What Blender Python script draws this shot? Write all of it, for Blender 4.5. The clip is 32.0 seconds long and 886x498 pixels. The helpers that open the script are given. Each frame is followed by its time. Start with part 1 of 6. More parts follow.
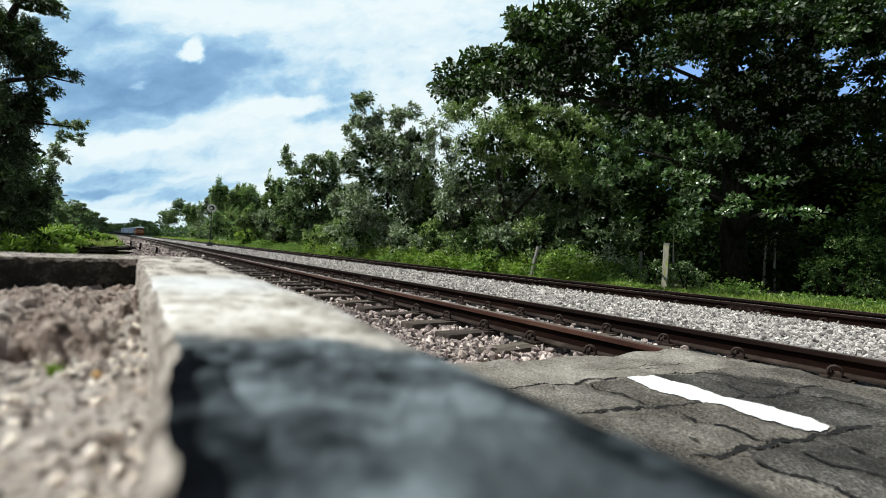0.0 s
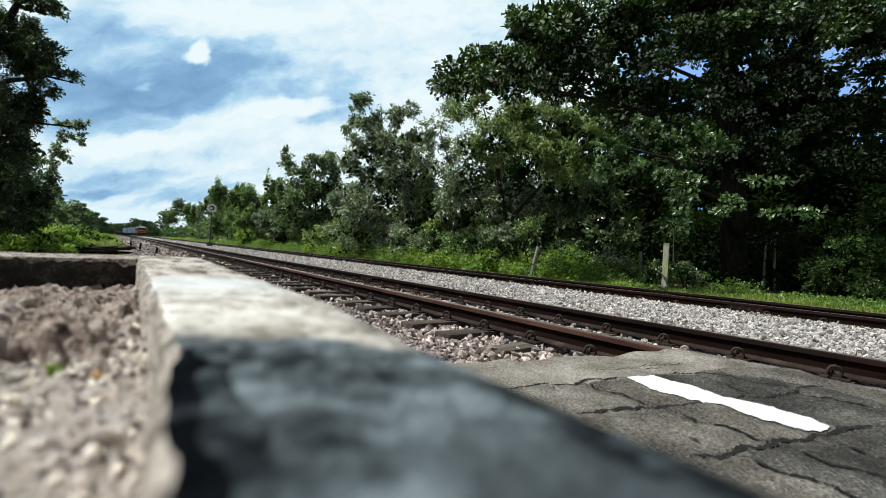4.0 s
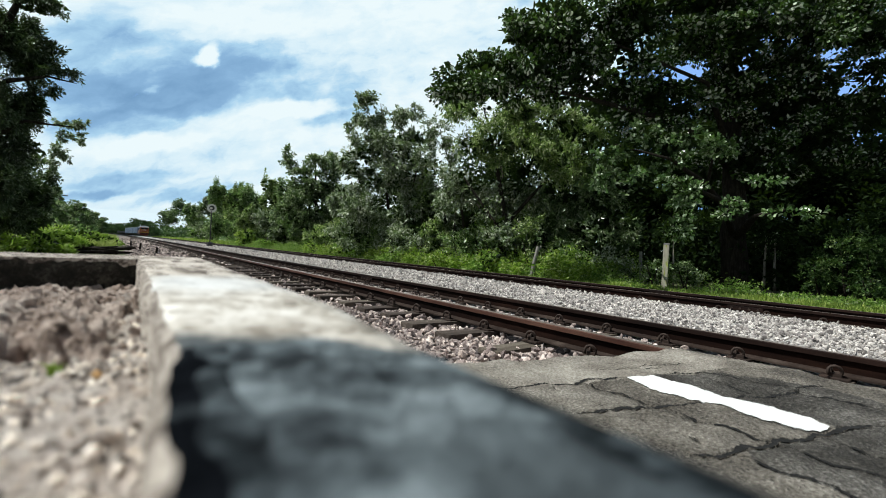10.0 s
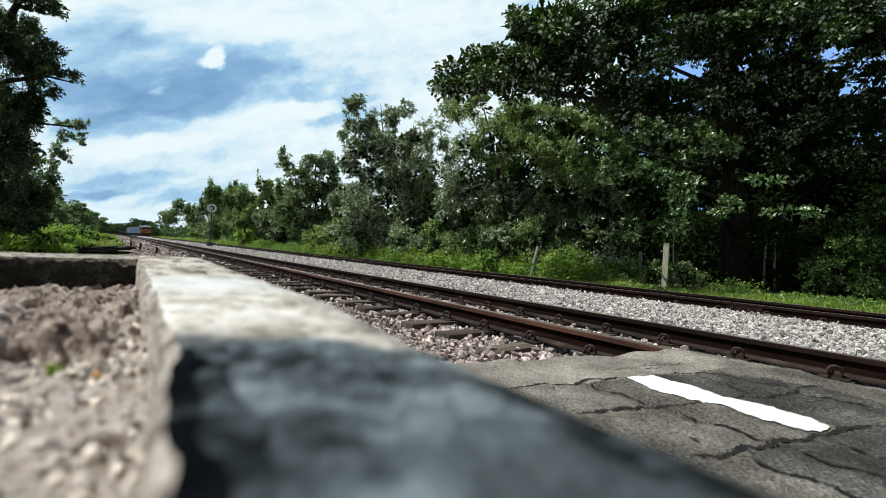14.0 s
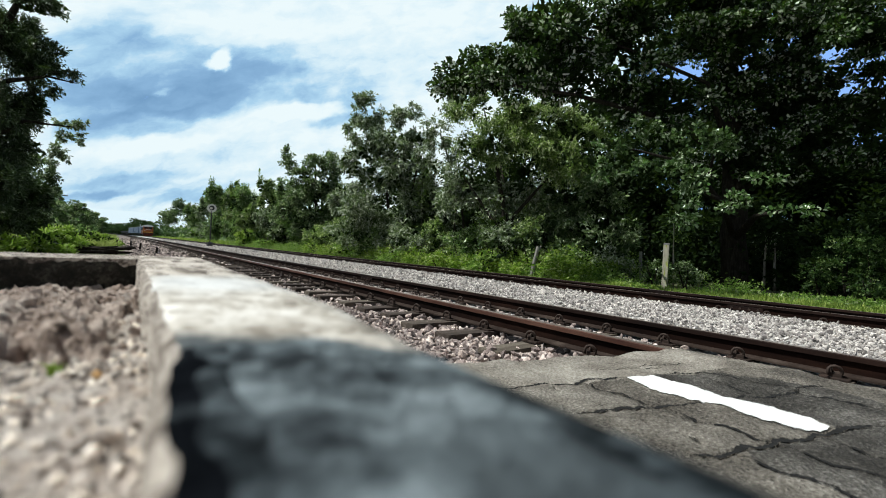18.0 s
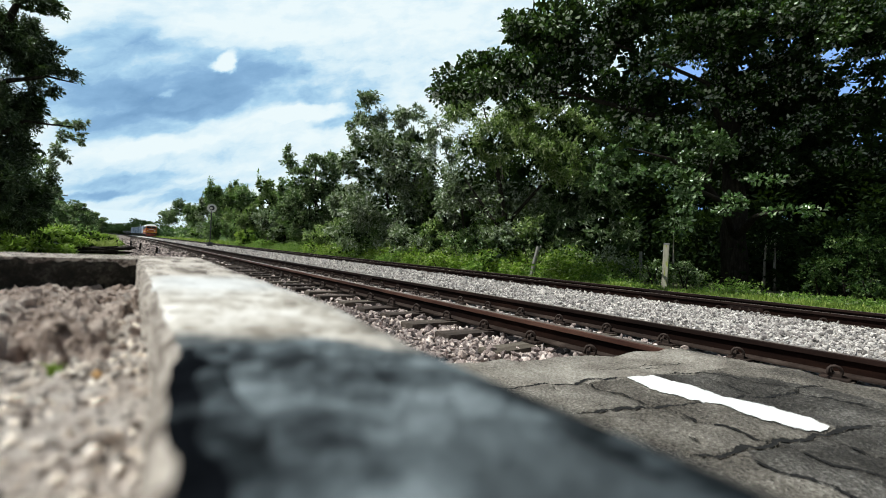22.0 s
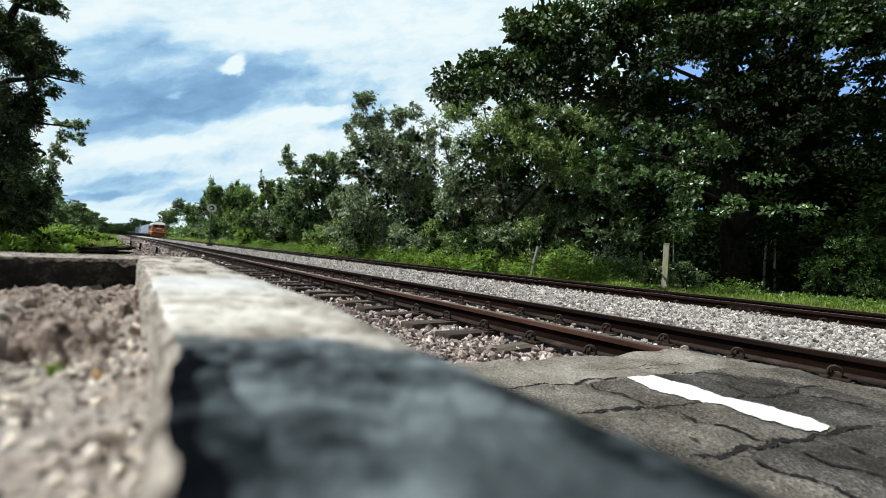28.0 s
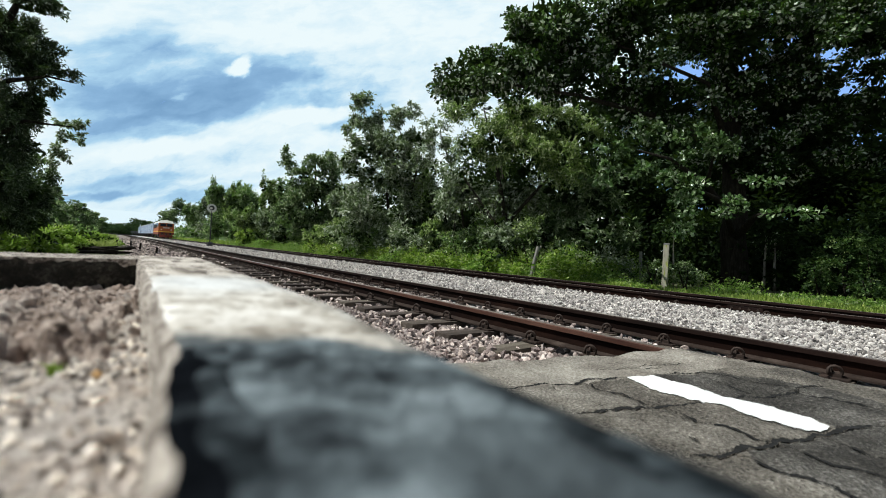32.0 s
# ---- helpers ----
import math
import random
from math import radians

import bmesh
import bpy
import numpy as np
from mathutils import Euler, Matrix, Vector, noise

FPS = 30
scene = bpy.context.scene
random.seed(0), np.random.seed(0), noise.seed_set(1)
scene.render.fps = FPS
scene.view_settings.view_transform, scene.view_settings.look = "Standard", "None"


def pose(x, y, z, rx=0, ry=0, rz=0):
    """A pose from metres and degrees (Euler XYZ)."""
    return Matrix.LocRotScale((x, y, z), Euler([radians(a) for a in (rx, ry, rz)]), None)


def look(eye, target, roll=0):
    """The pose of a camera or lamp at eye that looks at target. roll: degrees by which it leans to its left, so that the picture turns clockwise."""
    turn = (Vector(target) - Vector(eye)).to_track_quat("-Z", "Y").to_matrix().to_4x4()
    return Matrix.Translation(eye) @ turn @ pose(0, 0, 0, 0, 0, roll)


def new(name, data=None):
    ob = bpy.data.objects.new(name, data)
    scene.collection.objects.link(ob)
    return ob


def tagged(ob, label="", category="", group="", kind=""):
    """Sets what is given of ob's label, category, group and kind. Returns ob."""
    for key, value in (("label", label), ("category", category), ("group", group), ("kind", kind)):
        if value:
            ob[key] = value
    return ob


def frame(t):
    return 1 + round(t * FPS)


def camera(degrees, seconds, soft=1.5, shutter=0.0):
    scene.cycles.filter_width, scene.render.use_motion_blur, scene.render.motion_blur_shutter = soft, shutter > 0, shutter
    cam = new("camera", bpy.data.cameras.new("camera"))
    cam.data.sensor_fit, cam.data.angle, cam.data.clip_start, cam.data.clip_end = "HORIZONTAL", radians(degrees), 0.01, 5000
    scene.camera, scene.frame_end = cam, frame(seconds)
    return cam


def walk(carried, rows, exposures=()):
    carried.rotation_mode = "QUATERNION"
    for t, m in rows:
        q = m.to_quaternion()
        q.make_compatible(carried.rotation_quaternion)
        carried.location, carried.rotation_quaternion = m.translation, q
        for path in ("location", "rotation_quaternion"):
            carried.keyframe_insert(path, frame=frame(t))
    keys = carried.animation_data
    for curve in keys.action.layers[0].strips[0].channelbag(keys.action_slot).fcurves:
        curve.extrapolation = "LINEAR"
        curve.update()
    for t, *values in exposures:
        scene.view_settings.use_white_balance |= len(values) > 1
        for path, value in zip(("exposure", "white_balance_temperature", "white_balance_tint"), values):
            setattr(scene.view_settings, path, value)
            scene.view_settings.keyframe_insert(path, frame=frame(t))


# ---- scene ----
cam = camera(91.78, 32.0, soft=0.65)
EYE = (0.0, 0.0, 0.90)
walk(cam, [(0.0, look(EYE, (6.0599, 7.9544, 0.9591), 3.262)), (32.0, look(EYE, (6.0599, 7.9544, 0.9591), 3.262))],
     [(0.0, 0.0, 6250, 5.0), (32.0, 0.0, 6250, 5.0)])
cam.data.dof.use_dof = True
cam.data.dof.focus_distance = 5.0
cam.data.dof.aperture_fstop = 2.9

# ---- world, sun, exposure ----
SUN = Vector((-0.48, 0.24, 0.845)).normalized()
scene.view_settings.exposure = 0.0
world = bpy.data.worlds.new("sky")
scene.world = world
world.use_nodes = True
wt = world.node_tree
wt.nodes.clear()
w_out = wt.nodes.new("ShaderNodeOutputWorld")
w_bg = wt.nodes.new("ShaderNodeBackground")
w_sky = wt.nodes.new("ShaderNodeTexSky")
w_sky.sky_type, w_sky.sun_disc = "NISHITA", False
w_sky.sun_elevation = math.asin(SUN.z)
w_sky.sun_rotation = math.atan2(SUN.x, SUN.y)
w_sky.dust_density, w_sky.air_density = 0.4, 1.0
w_map = wt.nodes.new("ShaderNodeTexCoord")
w_sep = wt.nodes.new("ShaderNodeVectorMath")
w_sep.operation = "MULTIPLY"
w_sep.inputs[1].default_value = (1.6, 1.6, 5.0)
w_noise = wt.nodes.new("ShaderNodeTexNoise")
w_noise.inputs["Scale"].default_value, w_noise.inputs["Detail"].default_value = 1.3, 7
w_ramp = wt.nodes.new("ShaderNodeMapRange")
w_ramp.inputs["From Min"].default_value, w_ramp.inputs["From Max"].default_value = 0.36, 0.62
w_mix = wt.nodes.new("ShaderNodeMix")
w_mix.data_type = "RGBA"
w_mix.inputs["B"].default_value = (7.2, 7.7, 8.2, 1)
wt.links.new(w_map.outputs["Generated"], w_sep.inputs[0])
wt.links.new(w_sep.outputs[0], w_noise.inputs["Vector"])
wt.links.new(w_noise.outputs["Fac"], w_ramp.inputs["Value"])
wt.links.new(w_ramp.outputs[0], w_mix.inputs["Factor"])
wt.links.new(w_sky.outputs[0], w_mix.inputs["A"])
w_low = wt.nodes.new("ShaderNodeSeparateXYZ")
wt.links.new(w_map.outputs["Generated"], w_low.inputs[0])
w_fade = wt.nodes.new("ShaderNodeMapRange")
w_fade.inputs["From Min"].default_value, w_fade.inputs["From Max"].default_value = 0.16, 0.04
wt.links.new(w_low.outputs["Z"], w_fade.inputs["Value"])
w_pale = wt.nodes.new("ShaderNodeMix")
w_pale.data_type = "RGBA"
w_pale.inputs["B"].default_value = (21.0, 24.0, 25.5, 1)
wt.links.new(w_fade.outputs[0], w_pale.inputs["Factor"])
wt.links.new(w_mix.outputs["Result"], w_pale.inputs["A"])
wt.links.new(w_pale.outputs["Result"], w_bg.inputs["Color"])
w_bg.inputs["Strength"].default_value = 0.038
wt.links.new(w_bg.outputs[0], w_out.inputs[0])

sun = new("sun", bpy.data.lights.new("sun", "SUN"))
sun.data.energy, sun.data.angle, sun.data.color = 5.0, radians(0.53), (1.0, 0.97, 0.91)
sun.matrix_world = look(SUN * 50, (0, 0, 0))


# ---- materials ----
def nodes_of(name):
    m = bpy.data.materials.new(name)
    m.use_nodes = True
    t = m.node_tree
    t.nodes.clear()
    return m, t, t.nodes.new("ShaderNodeOutputMaterial")


def noise_of(t, scale, detail=5, rough=0.6, vec=None, stretch=None):
    n = t.nodes.new("ShaderNodeTexNoise")
    n.inputs["Scale"].default_value, n.inputs["Detail"].default_value, n.inputs["Roughness"].default_value = scale, detail, rough
    if vec is None:
        c = t.nodes.new("ShaderNodeTexCoord")
        vec = c.outputs["Object"]
    if stretch:
        v = t.nodes.new("ShaderNodeVectorMath")
        v.operation = "MULTIPLY"
        v.inputs[1].default_value = stretch
        t.links.new(vec, v.inputs[0])
        vec = v.outputs[0]
    t.links.new(vec, n.inputs["Vector"])
    return n.outputs["Fac"]


def ramp_of(t, fac, stops):
    r = t.nodes.new("ShaderNodeValToRGB")
    e = r.color_ramp.elements
    while len(e) < len(stops):
        e.new(0.5)
    for k, (p, c) in zip(e, stops):
        k.position, k.color = p, (*c, 1)
    t.links.new(fac, r.inputs["Fac"])
    return r.outputs["Color"]


def mixed(t, a, b, fac, kind="MIX"):
    m = t.nodes.new("ShaderNodeMix")
    m.data_type, m.blend_type = "RGBA", kind
    for key, v in (("A", a), ("B", b), ("Factor", fac)):
        if isinstance(v, (tuple, float, int)):
            m.inputs[key].default_value = (*v, 1) if isinstance(v, tuple) else v
        else:
            t.links.new(v, m.inputs[key])
    return m.outputs["Result"]


def math_of(t, op, a, b=0.0, clamp=False):
    m = t.nodes.new("ShaderNodeMath")
    m.operation, m.use_clamp = op, clamp
    for i, v in enumerate((a, b)):
        if isinstance(v, (float, int)):
            m.inputs[i].default_value = v
        else:
            t.links.new(v, m.inputs[i])
    return m.outputs[0]


def surface(name, stops, scale, rough=0.85, metal=0.0, bump=0.4, grain=60.0, depth=0.01, stretch=None, spread=0.0, islands=0.0, spots=None, weight=0.28, spec=0.5, edge=None, worn=None):
    """A noise-mottled surface with fine relief; spread and islands vary it from piece to piece; spots: colour, scale, threshold; edge: a ragged change to another coat, from y to y, and its colour; worn: a rubbed patch, its middle, half widths and colour."""
    m, t, out = nodes_of(name)
    b = t.nodes.new("ShaderNodeBsdfPrincipled")
    big = noise_of(t, scale, stretch=stretch)
    fine = noise_of(t, grain, 4, 0.65)
    col = ramp_of(t, math_of(t, "ADD", math_of(t, "MULTIPLY", big, 1 - weight), math_of(t, "MULTIPLY", fine, weight)), stops)
    if spots:
        sp = noise_of(t, spots[1], 6, 0.7, stretch=stretch)
        k = t.nodes.new("ShaderNodeMapRange")
        k.inputs["From Min"].default_value, k.inputs["From Max"].default_value = spots[2], spots[2] + 0.08
        t.links.new(sp, k.inputs["Value"])
        col = mixed(t, col, spots[0], k.outputs[0])
    if worn:
        c = t.nodes.new("ShaderNodeTexCoord")
        off = t.nodes.new("ShaderNodeVectorMath")
        off.operation, off.inputs[1].default_value = "SUBTRACT", (*worn[0], 0)
        t.links.new(c.outputs["Object"], off.inputs[0])
        size = t.nodes.new("ShaderNodeVectorMath")
        size.operation, size.inputs[1].default_value = "MULTIPLY", (1 / worn[1][0], 1 / worn[1][1], 0)
        t.links.new(off.outputs[0], size.inputs[0])
        ln = t.nodes.new("ShaderNodeVectorMath")
        ln.operation = "LENGTH"
        t.links.new(size.outputs[0], ln.inputs[0])
        k = t.nodes.new("ShaderNodeMapRange")
        k.interpolation_type = "SMOOTHSTEP"
        k.inputs["From Min"].default_value, k.inputs["From Max"].default_value, k.inputs["To Max"].default_value = 1.6, 0.2, 0.6
        t.links.new(math_of(t, "ADD", ln.outputs["Value"], math_of(t, "MULTIPLY", math_of(t, "SUBTRACT", noise_of(t, 7.0, 6, 0.65), 0.5), 1.6)), k.inputs["Value"])
        col = mixed(t, col, worn[2], k.outputs[0])
    if edge:
        c = t.nodes.new("ShaderNodeTexCoord")
        xyz = t.nodes.new("ShaderNodeSeparateXYZ")
        t.links.new(c.outputs["Object"], xyz.inputs[0])
        rag = math_of(t, "MULTIPLY", math_of(t, "SUBTRACT", noise_of(t, 9.0, 7, 0.7), 0.5), 0.34)
        k = t.nodes.new("ShaderNodeMapRange")
        k.inputs["From Min"].default_value, k.inputs["From Max"].default_value = edge[0], edge[1]
        t.links.new(math_of(t, "ADD", math_of(t, "ADD", xyz.outputs["Y"], math_of(t, "MULTIPLY", xyz.outputs["X"], 0.75)), rag), k.inputs["Value"])
        col = mixed(t, col, edge[2], k.outputs[0])
    for amount, node, sock in ((spread, "ShaderNodeObjectInfo", "Random"), (islands, "ShaderNodeNewGeometry", "Random Per Island")):
        if amount:
            i = t.nodes.new(node)
            h = t.nodes.new("ShaderNodeHueSaturation")
            t.links.new(col, h.inputs["Color"])
            t.links.new(math_of(t, "ADD", math_of(t, "MULTIPLY", i.outputs[sock], 2 * amount), 1 - amount), h.inputs["Value"])
            t.links.new(math_of(t, "ADD", math_of(t, "MULTIPLY", i.outputs[sock], 0.03), 0.485), h.inputs["Hue"])
            col = h.outputs[0]
    t.links.new(col, b.inputs["Base Color"])
    rg = math_of(t, "ADD", math_of(t, "MULTIPLY", fine, 0.25), rough - 0.12, True)
    t.links.new(rg, b.inputs["Roughness"])
    b.inputs["Metallic"].default_value = metal
    b.inputs["Specular IOR Level"].default_value = spec
    if bump:
        bp = t.nodes.new("ShaderNodeBump")
        bp.inputs["Strength"].default_value, bp.inputs["Distance"].default_value = bump, depth
        t.links.new(fine, bp.inputs["Height"])
        t.links.new(bp.outputs[0], b.inputs["Normal"])
    t.links.new(b.outputs[0], out.inputs[0])
    return m


def leafy(name, dark, mid, light, rough=0.34, through_light=0.4, pale=None, glint_share=0.06, spec=None):
    """Leaves: each one its own green, glossy above, letting some light through; some painted pale for glints, clumps
    darkened by noise for shade.
    """
    m, t, out = nodes_of(name)
    g = t.nodes.new("ShaderNodeNewGeometry")
    col = ramp_of(t, g.outputs["Random Per Island"], ((0.0, dark), (0.55, mid), (0.94 - glint_share, light), (1.0 - glint_share, pale or light), (1.0, pale or tuple(min(1, c * 1.35) for c in light))))
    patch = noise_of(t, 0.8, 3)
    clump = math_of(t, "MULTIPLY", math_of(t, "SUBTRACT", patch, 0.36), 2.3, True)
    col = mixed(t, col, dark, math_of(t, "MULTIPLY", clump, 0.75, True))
    b = t.nodes.new("ShaderNodeBsdfPrincipled")
    t.links.new(col, b.inputs["Base Color"])
    b.inputs["Roughness"].default_value = rough
    b.inputs["Specular IOR Level"].default_value = spec if spec is not None else 0.75 if rough < 0.4 else 0.3
    tr = t.nodes.new("ShaderNodeBsdfTranslucent")
    t.links.new(mixed(t, col, (0.22, 0.4, 0.04), 0.35), tr.inputs["Color"])
    mx = t.nodes.new("ShaderNodeMixShader")
    mx.inputs[0].default_value = through_light
    t.links.new(b.outputs[0], mx.inputs[1])
    t.links.new(tr.outputs[0], mx.inputs[2])
    t.links.new(mx.outputs[0], out.inputs[0])
    return m


def plain(name, c, rough=0.5, metal=0.0, coat=0.0):
    return surface(name, ((0.3, tuple(v * 0.85 for v in c)), (0.7, tuple(min(1, v * 1.1) for v in c))), 3.0, rough, metal, 0.12, 40, 0.004)


M = {
    "soil": surface("soil", ((0.36, (0.17, 0.128, 0.104)), (0.44, (0.48, 0.4, 0.348)), (0.56, (0.76, 0.685, 0.62))), 16, 0.95, 0, 1.0, 60, 0.02, weight=0.45),
    # dark spots paint in shade in the crust's holes, scattered by noise
    "crust": surface("crust", ((0.36, (0.08, 0.055, 0.041)), (0.42, (0.34, 0.252, 0.205)), (0.5, (0.58, 0.465, 0.4)), (0.62, (0.78, 0.68, 0.61))), 7, 0.95, 0, 1.0, 42, 0.025, weight=0.35, spots=((0.07, 0.048, 0.037), 8, 0.57)),
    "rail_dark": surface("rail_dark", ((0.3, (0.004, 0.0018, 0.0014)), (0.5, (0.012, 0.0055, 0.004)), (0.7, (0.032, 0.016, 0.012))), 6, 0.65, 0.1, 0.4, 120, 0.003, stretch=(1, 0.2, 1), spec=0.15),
    "stone_light": surface("stone_light", ((0.3, (0.2, 0.18, 0.168)), (0.5, (0.48, 0.438, 0.416)), (0.7, (0.7, 0.655, 0.63))), 40, 0.9, 0, 0.6, 90, 0.012, spread=0.6),
    "stone_red": surface("stone_red", ((0.3, (0.07, 0.05, 0.045)), (0.5, (0.3, 0.23, 0.21)), (0.7, (0.58, 0.5, 0.47))), 40, 0.9, 0, 0.6, 90, 0.012, spread=0.8),
    "rail_foot": surface("rail_foot", ((0.3, (0.012, 0.008, 0.007)), (0.5, (0.032, 0.022, 0.018)), (0.7, (0.08, 0.06, 0.05))), 6, 0.85, 0.1, 0.5, 90, 0.004, spec=0.15),
    "grit": surface("grit", ((0.25, (0.2, 0.155, 0.125)), (0.5, (0.6, 0.52, 0.455)), (0.75, (0.8, 0.755, 0.71))), 20, 0.9, 0, 0.5, 90, 0.01, islands=0.9),
    "concrete": surface("concrete", ((0.38, (0.07, 0.055, 0.043)), (0.455, (0.22, 0.185, 0.155)), (0.55, (0.48, 0.425, 0.372))), 13, 0.9, 0, 0.5, 50, 0.01, spots=((0.07, 0.052, 0.042), 21, 0.505), weight=0.5),
    "speckled": surface("speckled", ((0.36, (0.1, 0.08, 0.062)), (0.455, (0.3, 0.26, 0.22)), (0.55, (0.56, 0.505, 0.45))), 9, 0.9, 0, 0.5, 50, 0.01, stretch=(1.0, 0.3, 1.0), spots=((0.075, 0.055, 0.045), 15, 0.545), weight=0.35),
    # near-black mottled colour of the cross kerb's front face
    "dark_face": surface("dark_face", ((0.33, (0.012, 0.011, 0.009)), (0.5, (0.03, 0.028, 0.022)), (0.62, (0.1, 0.09, 0.072)), (0.72, (0.24, 0.22, 0.18))), 7, 0.9, 0, 0.8, 50, 0.012, spec=0.2, weight=0.4),
    "white_paint": surface("white_paint", ((0.37, (0.13, 0.105, 0.08)), (0.44, (0.33, 0.294, 0.25)), (0.505, (0.54, 0.5, 0.447)), (0.6, (0.72, 0.69, 0.65))), 4.5, 0.75, 0, 0.4, 30, 0.008, stretch=(1.3, 0.9, 1), spots=((0.24, 0.2, 0.155), 14, 0.56), weight=0.38, worn=((0.3, 1.95), (0.3, 0.34), (0.66, 0.68, 0.7)), edge=(1.045, 0.975, (0.04, 0.048, 0.052))),
    "black_paint": surface("black_paint", ((0.4, (0.008, 0.0105, 0.013)), (0.46, (0.034, 0.042, 0.048)), (0.525, (0.09, 0.108, 0.119)), (0.6, (0.19, 0.222, 0.24))), 6.4, 0.8, 0, 0.9, 22, 0.015, weight=0.3, spec=0.1, worn=((0.3, 0.26), (0.08, 0.13), (0.095, 0.113, 0.124)), edge=(0.975, 1.045, (0.5, 0.46, 0.41))),
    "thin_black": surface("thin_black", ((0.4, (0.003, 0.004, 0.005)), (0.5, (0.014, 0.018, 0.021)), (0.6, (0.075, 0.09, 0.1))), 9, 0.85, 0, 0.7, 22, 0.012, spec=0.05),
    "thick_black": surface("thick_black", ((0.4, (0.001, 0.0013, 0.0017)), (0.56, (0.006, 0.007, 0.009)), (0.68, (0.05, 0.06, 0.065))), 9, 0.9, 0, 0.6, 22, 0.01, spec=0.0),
    "asphalt": surface("asphalt", ((0.37, (0.042, 0.036, 0.03)), (0.47, (0.16, 0.142, 0.12)), (0.55, (0.28, 0.254, 0.217)), (0.64, (0.5, 0.46, 0.405))), 3.5, 0.9, 0, 1.0, 95, 0.025, weight=0.55, spec=0.25),
    "pale_asphalt": surface("pale_asphalt", ((0.37, (0.1, 0.088, 0.074)), (0.47, (0.26, 0.232, 0.197)), (0.55, (0.4, 0.364, 0.315)), (0.64, (0.6, 0.56, 0.5))), 3.0, 0.92, 0, 1.0, 95, 0.02, weight=0.5, spec=0.25),
    "old_asphalt": surface("old_asphalt", ((0.37, (0.022, 0.02, 0.018)), (0.48, (0.078, 0.072, 0.064)), (0.55, (0.15, 0.139, 0.124)), (0.64, (0.34, 0.32, 0.295))), 3.5, 0.85, 0, 1.0, 95, 0.025, weight=0.55, spec=0.2),
    # near-black that stands in for shade inside the asphalt cracks
    "crack_shade": plain("crack_shade", (0.004, 0.0035, 0.003), 0.95),
    "road_paint": surface("road_paint", ((0.2, (0.7, 0.7, 0.68)), (0.6, (0.84, 0.84, 0.83))), 12, 0.6, 0, 0.4, 120, 0.003),
    # rusty web blackened in colour to stand in for shade under the head
    "shaded_rust": surface("shaded_rust", ((0.3, (0.003, 0.0013, 0.001)), (0.5, (0.008, 0.0035, 0.0025)), (0.7, (0.026, 0.012, 0.008))), 5, 0.85, 0.05, 0.5, 120, 0.003, stretch=(1, 0.25, 1), spec=0.08),
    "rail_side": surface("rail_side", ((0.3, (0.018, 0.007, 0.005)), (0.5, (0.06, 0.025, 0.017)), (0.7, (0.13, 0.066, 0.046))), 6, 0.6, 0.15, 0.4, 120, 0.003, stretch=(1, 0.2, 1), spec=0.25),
    "rail_top": surface("rail_top", ((0.2, (0.2, 0.15, 0.12)), (0.7, (0.42, 0.36, 0.32))), 5, 0.42, 0.7, 0.15, 90, 0.002, stretch=(1, 0.1, 1)),
    "sleeper": surface("sleeper", ((0.22, (0.02, 0.015, 0.012)), (0.5, (0.075, 0.06, 0.049)), (0.78, (0.2, 0.172, 0.147))), 4, 0.92, 0, 0.9, 50, 0.01, stretch=(0.3, 3, 3), spread=0.4, spec=0.2),
    "rotten_wood": surface("rotten_wood", ((0.3, (0.006, 0.005, 0.004)), (0.55, (0.025, 0.02, 0.017)), (0.75, (0.1, 0.085, 0.07))), 6, 0.95, 0, 1.0, 40, 0.015, stretch=(3, 0.5, 3), spec=0.1),
    "iron": surface("iron", ((0.3, (0.02, 0.015, 0.013)), (0.7, (0.075, 0.05, 0.04))), 12, 0.65, 0.3, 0.4, 100, 0.003, spec=0.25),
    "ballast_light": surface("ballast_light", ((0.3, (0.12, 0.108, 0.1)), (0.5, (0.45, 0.415, 0.39)), (0.7, (0.7, 0.66, 0.635))), 30, 0.9, 0, 0.6, 70, 0.012, islands=0.65),
    "ballast_red": surface("ballast_red", ((0.3, (0.07, 0.052, 0.047)), (0.5, (0.37, 0.3, 0.275)), (0.7, (0.68, 0.61, 0.575))), 22, 0.9, 0, 0.5, 70, 0.01, islands=0.85),
    "bed_light": surface("bed_light", ((0.36, (0.14, 0.13, 0.124)), (0.5, (0.5, 0.47, 0.45)), (0.64, (0.74, 0.71, 0.685))), 22, 0.95, 0, 1.0, 26, 0.05),
    "bed_red": surface("bed_red", ((0.3, (0.04, 0.03, 0.027)), (0.5, (0.16, 0.125, 0.11)), (0.7, (0.36, 0.31, 0.285))), 22, 0.95, 0, 1.0, 26, 0.05),
    "earth": surface("earth", ((0.25, (0.035, 0.045, 0.014)), (0.5, (0.075, 0.085, 0.03)), (0.75, (0.16, 0.13, 0.075))), 0.6, 0.95, 0, 0.8, 9, 0.05),
    "bark": surface("bark", ((0.3, (0.006, 0.005, 0.004)), (0.5, (0.02, 0.017, 0.013)), (0.7, (0.05, 0.044, 0.035))), 6, 0.95, 0, 1.0, 22, 0.03, stretch=(3, 3, 0.6), spec=0.1),
    "pale_bark": surface("pale_bark", ((0.2, (0.14, 0.12, 0.09)), (0.5, (0.3, 0.27, 0.22)), (0.8, (0.45, 0.42, 0.36))), 6, 0.9, 0, 0.8, 30, 0.02, stretch=(3, 3, 0.6)),
    "post": surface("post", ((0.2, (0.14, 0.13, 0.1)), (0.5, (0.34, 0.32, 0.25)), (0.8, (0.52, 0.5, 0.42))), 5, 0.95, 0, 0.8, 40, 0.01, stretch=(3, 3, 0.5), spots=((0.27, 0.3, 0.06), 5, 0.53)),
